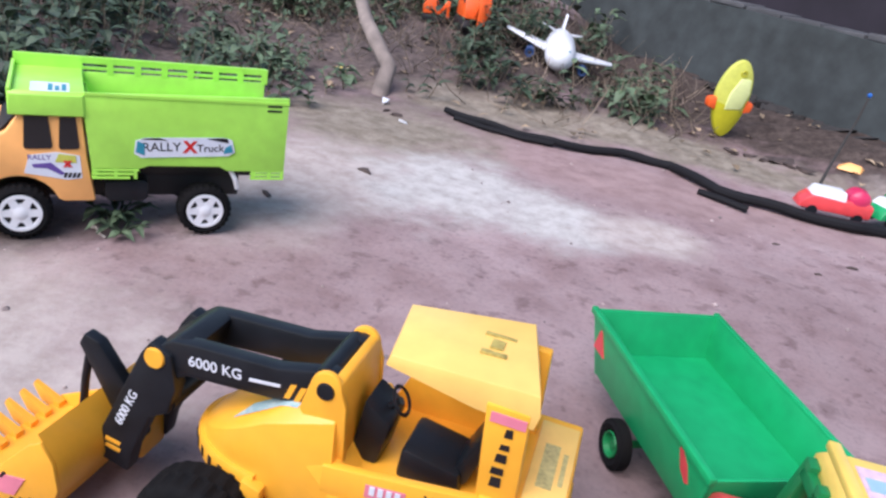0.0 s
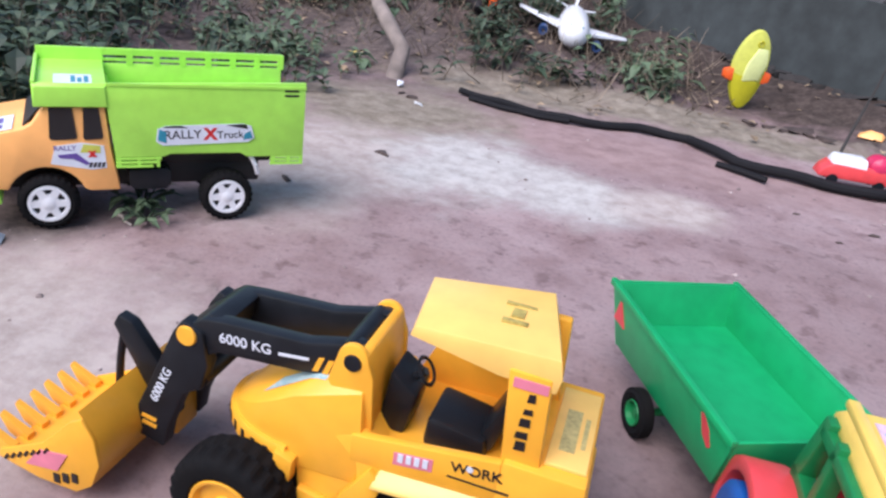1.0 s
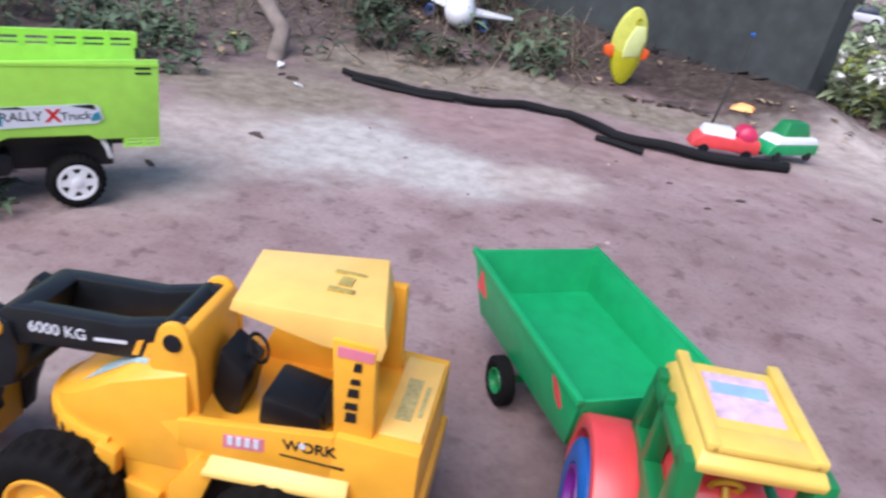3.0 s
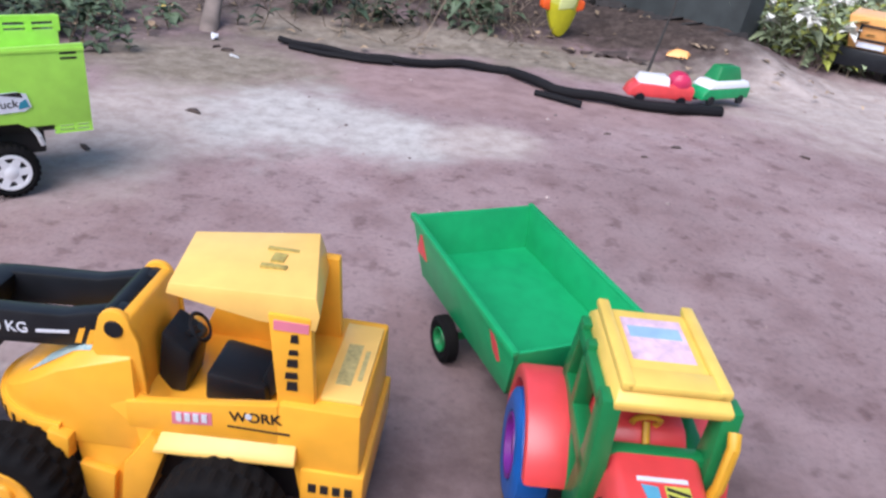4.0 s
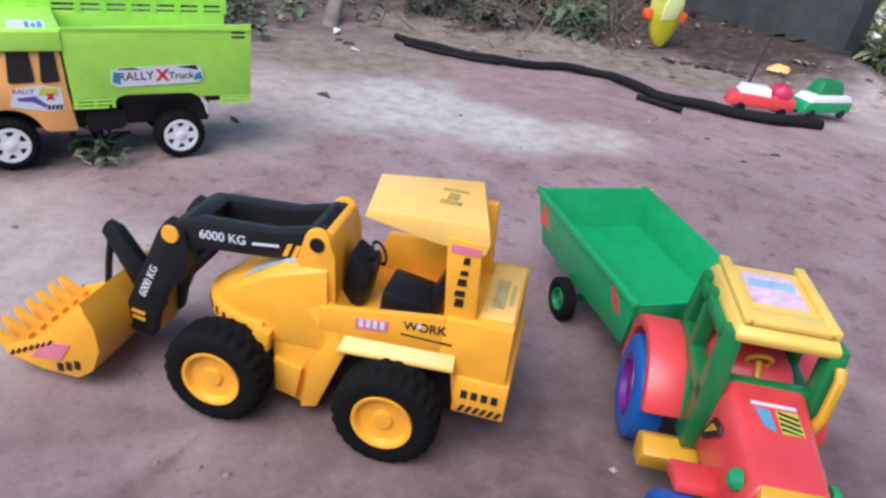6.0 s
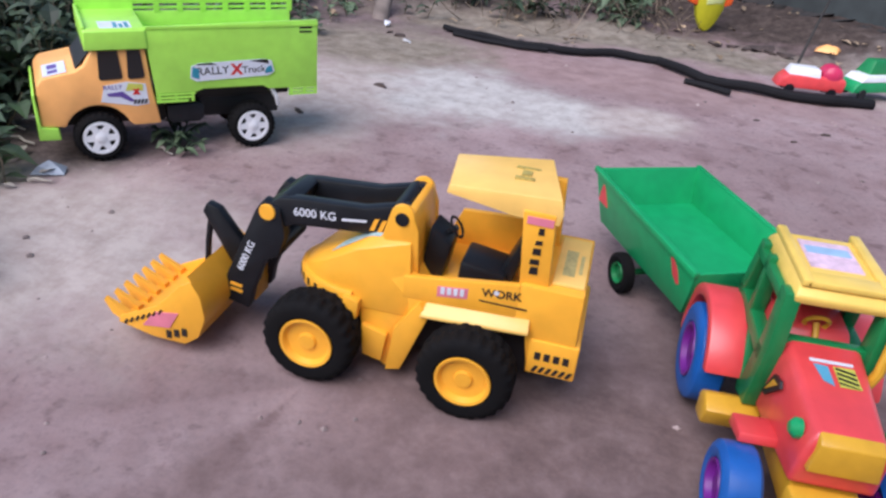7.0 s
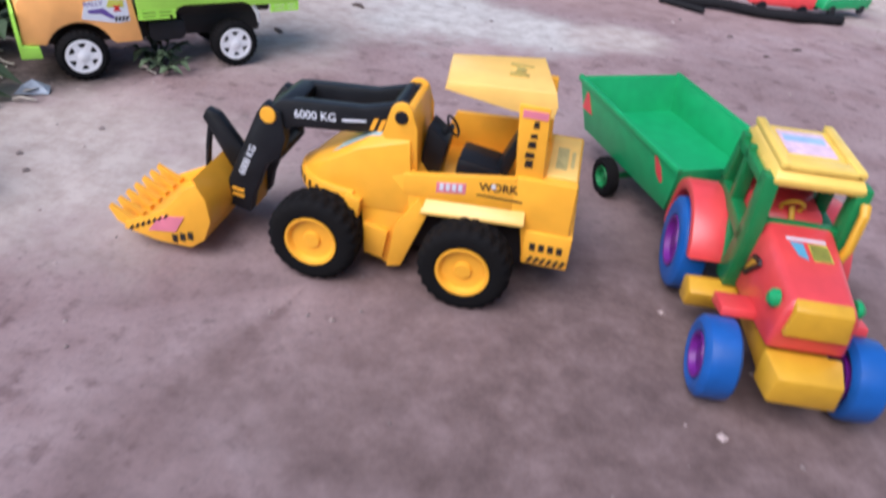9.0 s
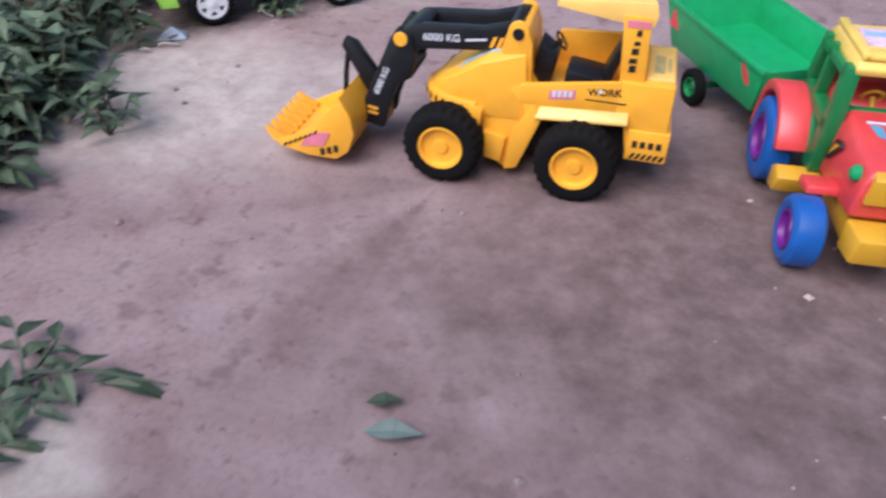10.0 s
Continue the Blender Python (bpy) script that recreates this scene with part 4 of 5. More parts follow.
    for x, y, r_, w, rz, rr in ((-0.006, 0.0, 0.045, 0.030, 0, 0.025), (-0.006, 2 * C, 0.045, 0.030, 180, 0.025), (0.149, 0.004, 0.034, 0.030, 0, 0.019), (0.149, 2 * C - 0.004, 0.034, 0.030, 180, 0.019)):
        wheel(T, r_, w, rr, BLUE, PURPLE, pose(x, y, r_, 0, 0, rz), lugs=0, tyre_label="blue plastic tyre", rim_label="purple rim")
    return T


def trailer():
    u = Vector((0.47, -0.8827, 0))
    yaw = math.degrees(math.atan2(u.y, u.x))
    T = thing("toy_trailer", pose(0.327, 0.294, 0, 0, 0, yaw), "green plastic toy tipping trailer hitched behind the tractor", "toy trailer")
    L, Wt, Wb = 0.116, 0.069, 0.060
    t = 0.004
    zt, zb = 0.108, 0.046
    # floor
    bm = B()
    hull(bm, [(x, s * (Wb - 0.001), z) for x, z in ((-0.094, zb), (0.096, zb), (0.099, 0.067), (-0.098, 0.067)) for s in (-1, 1)])
    part("bed_floor", bm, GREEN, T)
    for s in (-1, 1):
        bm = B()
        hull(bm, [(-0.096, s * Wb, zb), (0.098, s * Wb, zb), (-0.096, s * (Wb - t), zb), (0.098, s * (Wb - t), zb),
                  (-L, s * Wt, zt), (L, s * Wt, zt - 0.006), (-L, s * (Wt - t), zt), (L, s * (Wt - t), zt - 0.006)])
        side = part("side_wall", bm, GREEN, T, bevel=0.0012)
        bm = B()
        hull(bm, [(-L - 0.002, s * (Wt + 0.002), zt - 0.005), (L, s * (Wt + 0.002), zt - 0.011), (-L - 0.002, s * (Wt - t), zt - 0.003), (L, s * (Wt - t), zt - 0.009), (-L - 0.002, s * (Wt + 0.002), zt + 0.002), (L, s * (Wt + 0.002), zt - 0.004), (-L - 0.002, s * (Wt - t), zt + 0.002), (L, s * (Wt - t), zt - 0.004)])
        part("rim_rail", bm, GREEN, side, bevel=0.001)
        for x in (-0.092, 0.080):
            bm = B()
            k = 0.82
            yy = Wb + (Wt - Wb) * 0.62
            shape = [(-0.012, -0.012), (0.012, -0.012), (0.002, 0.012), (-0.002, 0.012)] if x < 0 else [(-0.010, 0.010), (-0.006, 0.013), (0.004, 0.004), (0.009, -0.010), (0.005, -0.013), (-0.004, -0.006)]
            prism(bm, shape, -0.0006, 0.0016, Matrix.Translation((x, s * (yy + 0.0004), zb + 0.62 * (zt - zb))) @ Matrix.Rotation(s * radians(-8), 4, "X"))
            part("sticker", bm, RED, side, "small red sticker")
    bm = B()
    hull(bm, [(x, s * w, z) for x, z, w in ((0.094, zb, Wb), (0.098, zb, Wb), (L - t, zt - 0.006, Wt), (L, zt - 0.006, Wt)) for s in (-1, 1)])
    part("front_wall", bm, GREEN, T, bevel=0.0012)
    # tailgate with a long slot at its foot
    for z0, z1, ys in ((zb, zb + 0.008, ((-1, 1),)), (zb + 0.008, zb + 0.019, ((-1, -0.62), (0.62, 1))), (zb + 0.019, zt, ((-1, 1),))):
        for a, c in ys:
            bm = B()
            q = []
            for z in (z0, z1):
                f = (z - zb) / (zt - zb)
                w = Wb + (Wt - Wb) * f
                x = -0.096 - (L - 0.096) * f
                q += [(x, a * w, z), (x, c * w, z), (x + t, a * w, z), (x + t, c * w, z)]
            part("tailgate", hull(bm, q), GREEN, T)
    # shaft to the tractor
    bm = B()
    tube(bm, [(0.094, 0, 0.050), (0.110, 0.006, 0.054), (0.126, 0.020, 0.060)], 0.0055, 10)
    part("drawbar", bm, GREEN, T)
    bm = B()
    box(bm, -0.06, 0.10, -0.022, 0.022, 0.030, 0.046)
    tube(bm, [(-0.016, -0.062, 0.0235), (-0.016, 0.062, 0.0235)], 0.004, 10)
    part("chassis", bm, DKGREEN, T, bevel=0.001)
    # hubs take the darker green to paint in the shade beneath the bed
    for s in (-1, 1):
        wheel(T, 0.0235, 0.014, 0.012, RUBBER, DKGREEN, pose(-0.016, s * 0.072, 0.0232, 0, 0, 0 if s < 0 else 180), lugs=0, tyre_label="black tyre", rim_label="green hub darkened for the shade under the bed")
    return T


# ---- the black hose with the toy train beside it ----
def hose():
    rows = [(-0.235, 1.375), (-0.15, 1.345), (-0.065, 1.325), (0.067, 1.322), (0.19, 1.372), (0.30, 1.372), (0.40, 1.270), (0.55, 1.247), (0.66, 1.243), (0.78, 1.285)]
    bm = B()
    pts = []
    for i in range(len(rows) - 1):
        for k in range(6):
            f = k / 6
            x, y = (rows[i][j] * (1 - f) + rows[i + 1][j] * f for j in (0, 1))
            pts.append((x, y, 0.010 + ground_height(x, y) + 0.002 * math.sin(x * 40)))
    tube(bm, pts, 0.0075, 10, r_end=0.012)
    T = part("hose", bm, CABLE, None)
    tagged(T, "black rubber hose lying across the earth", "hose")
    bm = B()
    tube(bm, [(-0.20, 1.335, 0.006), (-0.12, 1.312, 0.007), (-0.03, 1.303, 0.007), (0.04, 1.312, 0.008)], 0.006, 8)
    T = part("hose_end", bm, CABLE, None)
    tagged(T, "thin black cable lying along the hose", "cable")
    bm = B()
    tube(bm, [(0.36, 1.235, 0.006), (0.40, 1.215, 0.008), (0.455, 1.195, 0.006)], 0.007, 8)
    T = part("hose_end", bm, CABLE, None)
    tagged(T, "short loose piece of black hose on the earth", "hose")


def yellow_disc():
    T = thing("toy_disc", pose(0.425, 1.85, ground_height(0.425, 1.85) - 0.004, 0, 0, 24), "upright oval lemon yellow plastic toy with orange sides", "toy")
    lean = Matrix.Translation((0, 0, 0.112)) @ Matrix.Rotation(radians(3), 4, "Y") @ Matrix.Scale(1.16, 4, (0, 0, 1)) @ Matrix.Scale(0.56, 4, (1, 0, 0))
    bm = B()
    lathe(bm, [(0, -0.022), (0.05, -0.020), (0.088, -0.008), (0.092, 0), (0.088, 0.008), (0.05, 0.020), (0, 0.022)], 36, lean)
    for v in bm.verts:
        k = 0.74 + 0.26 * min(1.0, max(0.0, v.co.z / 0.13))
        v.co.x = v.co.x * k + 0.02 * (1 - k)
    low = bm.copy()
    bmesh.ops.bisect_plane(low, geom=low.verts[:] + low.edges[:] + low.faces[:], plane_co=(0, 0, 0.092), plane_no=(0.25, 0, 1), clear_outer=True)
    for v in low.verts:
        v.co.x, v.co.y = v.co.x * 1.03, v.co.y * 1.12
    shell = part("shell", bm, DISC_YELLOW, T)
    part("scoop", low, DISC_DARK, shell, "mustard yellow lower half")
    bm = B()
    hull(bm, [(x, y, z) for x, z in ((-0.022, 0.084), (0.026, 0.090), (0.038, 0.135), (0.030, 0.172), (0.002, 0.172), (-0.018, 0.130)) for y in (-0.026, -0.012)])
    part("face", bm, DISC_PALE, shell, "pale raised face", bevel=0.004)
    bm = B()
    lathe(bm, [(0.005, -0.002), (0.008, -0.003), (0.010, -0.001), (0.008, 0.002), (0.005, -0.002)], 16, Matrix.Translation((0.006, -0.0185, 0.184)))
    part("knob", bm, DISC_DARK, shell)
    for s in (-1, 1):
        bm = B()
        hull(bm, [(s * x, y, z) for x, z in ((0.040, 0.078), (0.064, 0.085), (0.066, 0.108), (0.044, 0.115)) for y in (-0.014, 0.014)])
        part("side_grip", bm, ORANGE_RED, T, bevel=0.005)



# ---- the bank, the wall and what stands there ----
def wall():
    """A low weathered concrete wall, and the house wall that rises behind it, its shade put into the colour."""
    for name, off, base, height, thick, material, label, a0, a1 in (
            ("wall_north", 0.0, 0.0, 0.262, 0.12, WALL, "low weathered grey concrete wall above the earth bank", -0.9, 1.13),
            ("wall_far", 0.9, -0.1, 2.4, 0.15, BACKWALL, "far wall behind the low concrete wall, coloured dark for shade", -2.5, 0.68)):
        bm = B()
        n = 24
        rows = []
        for k in range(n + 1):
            a = a0 + (a1 - a0) * k / n
            q = WALL_A + WALL_W * a + Vector((0.685, 0.728)) * off
            g = base + (0.05 if off == 0 else 0)
            wob = 0.006 * noise.noise((a * 5, off, 0))
            f, bk = q, q + Vector((0.685, 0.728)) * thick
            rows.append([bm.verts.new((f.x + wob, f.y, g - 0.15)), bm.verts.new((f.x + wob + 0.03, f.y + 0.03, g + height + wob)), bm.verts.new((bk.x, bk.y, g + height + wob)), bm.verts.new((bk.x, bk.y, g - 0.15))])
        for a, b in zip(rows, rows[1:]):
            for i in range(4):
                bm.faces.new((a[i], a[(i + 1) % 4], b[(i + 1) % 4], b[i]))
        bm.faces.new(rows[0])
        bm.faces.new(rows[-1][::-1])
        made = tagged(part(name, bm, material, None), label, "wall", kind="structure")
        if off:
            continue
        # worn coping along the wall's top edge
        rnd = random.Random(21)
        for k in range(14):
            a = a0 + (a1 - a0) * k / 14
            q = [WALL_A + WALL_W * (a + d) + Vector((0.685, 0.728)) * e for d in (0.004, 0.141) for e in (0.010 + 0.006 * rnd.random(), 0.125)]
            z = base + 0.05 + height + 0.004 * rnd.uniform(-1, 1)
            part("coping_stone", hull(B(), [(p.x + 0.03, p.y + 0.03, zz) for p in q for zz in (z - 0.004, z + 0.010 + 0.005 * rnd.random())]), COPING, made, bevel=0.003)
    # unseen wall, added behind the camera to keep light off the near ground
    bm = B()
    n = 30
    rows = []
    for k in range(n + 1):
        x = -0.60 + 6 * k / n
        w = 0.01 * noise.noise((x * 2, 0, 0))
        rows.append([bm.verts.new((x, -1.25 + w, -0.1)), bm.verts.new((x, -1.25 + w, 0.95)), bm.verts.new((x, -1.45, 0.95)), bm.verts.new((x, -1.45, -0.1))])
    for a, b in zip(rows, rows[1:]):
        for i in range(4):
            bm.faces.new((a[i], a[(i + 1) % 4], b[(i + 1) % 4], b[i]))
    bm.faces.new(rows[0])
    bm.faces.new(rows[-1][::-1])
    tagged(part("unseen_light_block", bm, LIGHT_BLOCK, None), "plain unseen wall added behind the camera to block light", "wall", kind="structure")
    # crumbled black edge along the foot of the wall
    bm = B()
    rnd = random.Random(4)
    for k in range(46):
        a = -0.35 + 1.5 * k / 45
        q = WALL_A + WALL_W * a + Vector((-0.685, -0.728)) * (0.015 + 0.02 * rnd.random())
        r = 0.020 + 0.018 * rnd.random()
        hull(bm, [(q.x + r * rnd.uniform(-1.6, 1.6), q.y + r * rnd.uniform(-1, 1), 0.05 + r * rnd.uniform(-0.8, 0.9)) for _ in range(9)])
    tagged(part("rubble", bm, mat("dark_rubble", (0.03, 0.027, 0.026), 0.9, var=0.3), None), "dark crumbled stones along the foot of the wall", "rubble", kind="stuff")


def leaf_mesh(name, leaves, material, label, category, kind="stuff", parent=None):
    """Many small folded leaves in one mesh. A leaf: base, direction, length, width, droop."""
    verts, faces = [], []
    for p, d, length, width, droop in leaves:
        d = d.normalized()
        side = d.cross(Vector((0, 0, 1)))
        side = side.normalized() if side.length > 0.05 else Vector((1, 0, 0))
        up = side.cross(d)
        tip = p + d * length - Vector((0, 0, droop * length))
        mid = p + d * length * 0.5 + up * length * 0.06 - Vector((0, 0, droop * length * 0.3))
        q1 = p + d * length * 0.28 + up * 0.02 * length
        k = len(verts)
        verts += [p, q1 + side * width * 0.42 + up * width * 0.12, mid + side * width * 0.5 + up * width * 0.15, tip, mid - side * width * 0.5 + up * width * 0.15, q1 - side * width * 0.42 + up * width * 0.12, mid]
        faces += [(k, k + 1, k + 6), (k + 1, k + 2, k + 6), (k + 2, k + 3, k + 6), (k + 3, k + 4, k + 6), (k + 4, k + 5, k + 6), (k + 5, k, k + 6)]
    me = bpy.data.meshes.new(name)
    me.from_pydata([tuple(v) for v in verts], [], faces)
    me.materials.append(material)
    ob = new(name, me)
    if parent:
        ob.parent = parent
        return ob
    return tagged(ob, label, category, kind=kind)


def sprig(leaves, stems, rnd, x, y, height, n, size, spread=0.5, z=None):
    """One weed: a leaning stem with leaves up its length."""
    z = ground_height(x, y) if z is None else z
    lean = Vector((rnd.uniform(-spread, spread), rnd.uniform(-spread, spread), 1))
    top = Vector((x, y, z)) + lean.normalized() * height
    stems.append((Vector((x, y, z - 0.005)), top))
    for i in range(n):
        f = 0.1 + 0.9 * (i + rnd.random()) / n
        a = rnd.uniform(0, 2 * math.pi)
        d = Vector((math.cos(a), math.sin(a), rnd.uniform(-0.2, 0.8)))
        k = size * rnd.uniform(0.6, 1.4)
        leaves.append((Vector((x, y, z)).lerp(top, f), d, k, k * rnd.uniform(0.35, 0.6), rnd.uniform(0.1, 0.5)))


def stem_mesh(name, stems, material, label, category, r=0.0018, parent=None):
    bm = B()
    verts, faces = [], []
    for a, b in stems:
        d = (b - a).normalized()
        o = d.orthogonal().normalized()
        c = d.cross(o)
        k = len(verts)
        for p, rr in ((a, r), (a.lerp(b, 0.5) + o * (b - a).length * 0.05, r * 0.8), (b, r * 0.4)):
            verts += [tuple(p + rr * o), tuple(p + rr * (-0.5 * o + 0.87 * c)), tuple(p + rr * (-0.5 * o - 0.87 * c))]
        for i in (0, 3):
            for j in range(3):
                faces.append((k + i + j, k + i + (j + 1) % 3, k + i + 3 + (j + 1) % 3, k + i + 3 + j))
    bm.free()
    me = bpy.data.meshes.new(name)
    me.from_pydata(verts, [], faces)
    me.materials.append(material)
    ob = new(name, me)
    if parent:
        ob.parent = parent
        return ob
    return tagged(ob, label, category, kind="stuff")


def weeds():
    rnd = random.Random(11)
    green, dark, stems, dry = [], [], [], []

    def cover(x, y):
        """How thickly weeds grow at a place, 0 to 1."""
        if before_wall(x, y) < 0.30 and x > 0.0:
            return 0.0
        n = noise.noise((x * 2.6 + 7, y * 2.6, 1)) * 1.7 + 0.16
        back = ramp01((y - 1.42 - 0.35 * max(0.0, x)) / 0.35) * ramp01((0.55 - x) / 0.4)
        side = 0.75 * ramp01((-0.47 - x - 0.30 * (y - 0.2) + 0.08 * noise.noise((x * 9, y * 9, 4))) / 0.16) * ramp01((y + 0.5) / 0.3)
        behind = ramp01((y - 0.62 - 0.9 * (x + 0.62)) / 0.2) * ramp01((-0.42 - x) / 0.25)
        return max(back, side, behind) * min(1.0, max(0.08, n + 0.15))

    tries = 0
    while len(stems) < 3600 and tries < 40000:
        tries += 1
        x, y = (rnd.uniform(-3.0, 0.6), rnd.uniform(-0.3, 4.2)) if rnd.random() < 0.8 else (-0.45 - abs(rnd.gauss(0, 0.35)), rnd.uniform(-0.5, 0.9))
        if y > 2.8 and rnd.random() < 0.4:
            continue
        if rnd.random() > cover(x, y):
            continue
        far = ramp01((y - 1.4) / 1.5)
        if Vector((x - 0.42, y - 1.82)).length < 0.16 or Vector((x + 0.08, (y - 1.93) * 0.8)).length < 0.17:
            continue
        a, b = (x + 0.446) * 0.741 + (y - 0.331) * 0.672, (y - 0.331) * 0.741 - (x + 0.446) * 0.672
        near_truck = -0.105 < a < 0.34 and -0.10 < b < 0.17
        hgt = rnd.uniform(0.03, 0.10) + far * rnd.uniform(0.0, 0.22)
        if near_truck:
            continue
        beside = x < -0.45 and -0.05 < y < 1.1
        if beside and y > 0.22:
            hgt += rnd.uniform(0.0, 0.09)
        patch = noise.noise((x * 1.7, y * 1.7, 9))
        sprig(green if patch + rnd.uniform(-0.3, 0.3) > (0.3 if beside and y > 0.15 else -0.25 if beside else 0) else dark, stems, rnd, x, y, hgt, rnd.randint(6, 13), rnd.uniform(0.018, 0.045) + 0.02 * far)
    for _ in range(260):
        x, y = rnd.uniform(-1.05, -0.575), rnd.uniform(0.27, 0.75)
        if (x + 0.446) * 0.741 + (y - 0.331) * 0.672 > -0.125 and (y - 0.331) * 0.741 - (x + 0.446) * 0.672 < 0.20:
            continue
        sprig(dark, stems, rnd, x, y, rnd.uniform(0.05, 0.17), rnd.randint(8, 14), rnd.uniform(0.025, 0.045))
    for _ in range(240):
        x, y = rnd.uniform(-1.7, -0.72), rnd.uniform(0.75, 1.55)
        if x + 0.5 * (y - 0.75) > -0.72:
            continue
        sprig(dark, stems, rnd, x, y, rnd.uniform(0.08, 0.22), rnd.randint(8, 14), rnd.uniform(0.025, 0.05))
    leaf_mesh("weeds", green, LEAF, "green weeds growing thickly on the bank", "weeds")
    # shade among the weeds is put into the darker colour of these leaves
    leaf_mesh("dark_weeds", dark, LEAF_DARK, "dark green weeds on the bank with shade painted in", "weeds")
    stem_mesh("weed_stems", stems, DRY, "thin brown stems among the weeds", "stems")
    straw = []
    for _ in range(4200):
        x, y = rnd.uniform(-2.0, 0.38), rnd.uniform(1.45, 3.0)
        if before_wall(x, y) < 0.12 or rnd.random() > 0.25 + 0.5 * ramp01((y - 1.5) / 0.4) or y < 1.5 + 0.5 * max(0.0, x):
            continue
        a = rnd.uniform(0, 6.28)
        base = Vector((x, y, ground_height(x, y) - 0.004))
        straw.append((base, base + Vector((math.cos(a), math.sin(a), rnd.uniform(0.1, 1.6))).normalized() * rnd.uniform(0.03, 0.13)))
    stem_mesh("dry_grass", straw, mat("straw", (0.20, 0.155, 0.115), 0.85, var=0.3, scale=20, random_hue=0.6), "dry brown grass and twigs lying among the weeds", "dry grass", r=0.0016)
    for _ in range(5200):
        x, y = rnd.uniform(-2.2, 1.4), rnd.uniform(-0.4, 3.4)
        k = cover(x, y) + (0.22 if y > 1.40 else 0.0)
        if x > -0.42 and y < 0.6:
            continue
        if rnd.random() > k or (before_wall(x, y) < 0.05):
            continue
        a = rnd.uniform(0, 6.28)
        dry.append((Vector((x, y, ground_height(x, y) + 0.003)), Vector((math.cos(a), math.sin(a), rnd.uniform(0, 0.4))), rnd.uniform(0.012, 0.04), rnd.uniform(0.006, 0.02), 0.1))
    leaf_mesh("leaf_litter", dry, mat("dead_leaf", (0.30, 0.22, 0.14), 0.85, var=0.3, scale=20, random_hue=0.6), "dry brown and yellow fallen leaves on the bank", "leaf litter")


def bush():
    """The pale leafy bush beyond the end of the wall, and the grass that goes on behind it."""
    rnd = random.Random(5)
    leaves, stems, pale, bright = [], [], [], []
    for _ in range(300):
        a, r = rnd.uniform(0, 6.28), rnd.random() ** 0.5
        x, y = 1.26 + 0.40 * r * math.cos(a), 2.35 + 0.55 * r * math.sin(a)
        sprig(bright if rnd.random() < 0.25 else leaves, stems, rnd, x, y, rnd.uniform(0.06, 0.20), rnd.randint(8, 14), rnd.uniform(0.03, 0.06), 0.6, z=0)
    for _ in range(20):
        a, r = rnd.uniform(0, 6.28), rnd.random() ** 0.5
        c = Vector((1.20 + 0.28 * r * math.cos(a), 2.15 + 0.34 * r * math.sin(a), rnd.uniform(0.10, 0.20)))
        for k in range(18):
            d = Vector((rnd.uniform(-1, 1), rnd.uniform(-1, 1), rnd.uniform(-0.3, 1)))
            pale.append((c, d, rnd.uniform(0.022, 0.040), 0.022, 0.2))
    T = thing("bush", pose(0, 0, 0), "light green bush with clusters of white flowers", "bush")
    leaf_mesh("foliage", leaves, LIGHT_LEAF, "", "", parent=T)
    leaf_mesh("young_foliage", bright, mat("yellow_green_leaf", (0.34, 0.38, 0.07), 0.55, var=0.3, scale=20, random_hue=0.3), "", "", parent=T)["label"] = "yellowish young leaves"
    stem_mesh("twigs", stems, DRY, "", "", parent=T)
    leaf_mesh("flowers", pale, mat("white_petal", (0.72, 0.72, 0.66), 0.6, var=0.1), "", "", parent=T)["label"] = "white flower clusters"
    far, far_stems = [], []
    for _ in range(900):
        y = rnd.uniform(2.9, 7.5)
        x = rnd.uniform(0.42 * y - 0.25, 0.75 * y + 0.4)
        if Vector((x - 2.22, (y - 5.3) * 0.5)).length < 0.3:
            continue
        sprig(far, far_stems, rnd, x, y, rnd.uniform(0.04, 0.12), rnd.randint(6, 10), rnd.uniform(0.05, 0.09), 0.6, z=0)
    leaf_mesh("grass", far, LIGHT_LEAF, "soft light green grass growing beyond the yard", "grass")


LIGHT_LEAF = mat("light_leaf", (0.30, 0.37, 0.21), 0.55, var=0.3, scale=20, random_hue=0.4)


def far_car():
    """A small toy car that stands far off on the grass."""
    T = thing("toy_car", pose(2.22, 5.45, 0, 0, 0, -12), "dark blue and white plastic toy car on the far grass", "toy car")
    bm = B()
    hull(bm, [(a, b, c) for a, c in ((-0.14, 0.03), (0.13, 0.03), (0.14, 0.06), (0.10, 0.085), (-0.13, 0.085), (-0.145, 0.06)) for b in (-0.06, 0.06)])
    part("body", bm, WHITE, T, bevel=0.008)
    bm = B()
    hull(bm, [(a, b, c) for a, c, w in ((-0.06, 0.084, 0.055), (0.10, 0.084, 0.055), (0.07, 0.13, 0.045), (-0.02, 0.13, 0.045)) for b in (-w, w)])
    part("cabin", bm, mat("navy_paint", (0.015, 0.025, 0.06), 0.35), T, "dark blue cabin", bevel=0.006)
    for a in (-0.085, 0.085):
        for b, turn in ((-0.064, 0), (0.064, 180)):
            wheel(T, 0.032, 0.024, 0.017, RUBBER, WHITE, pose(a, b, 0.032, 0, 0, turn), tyre_label="black tyre")


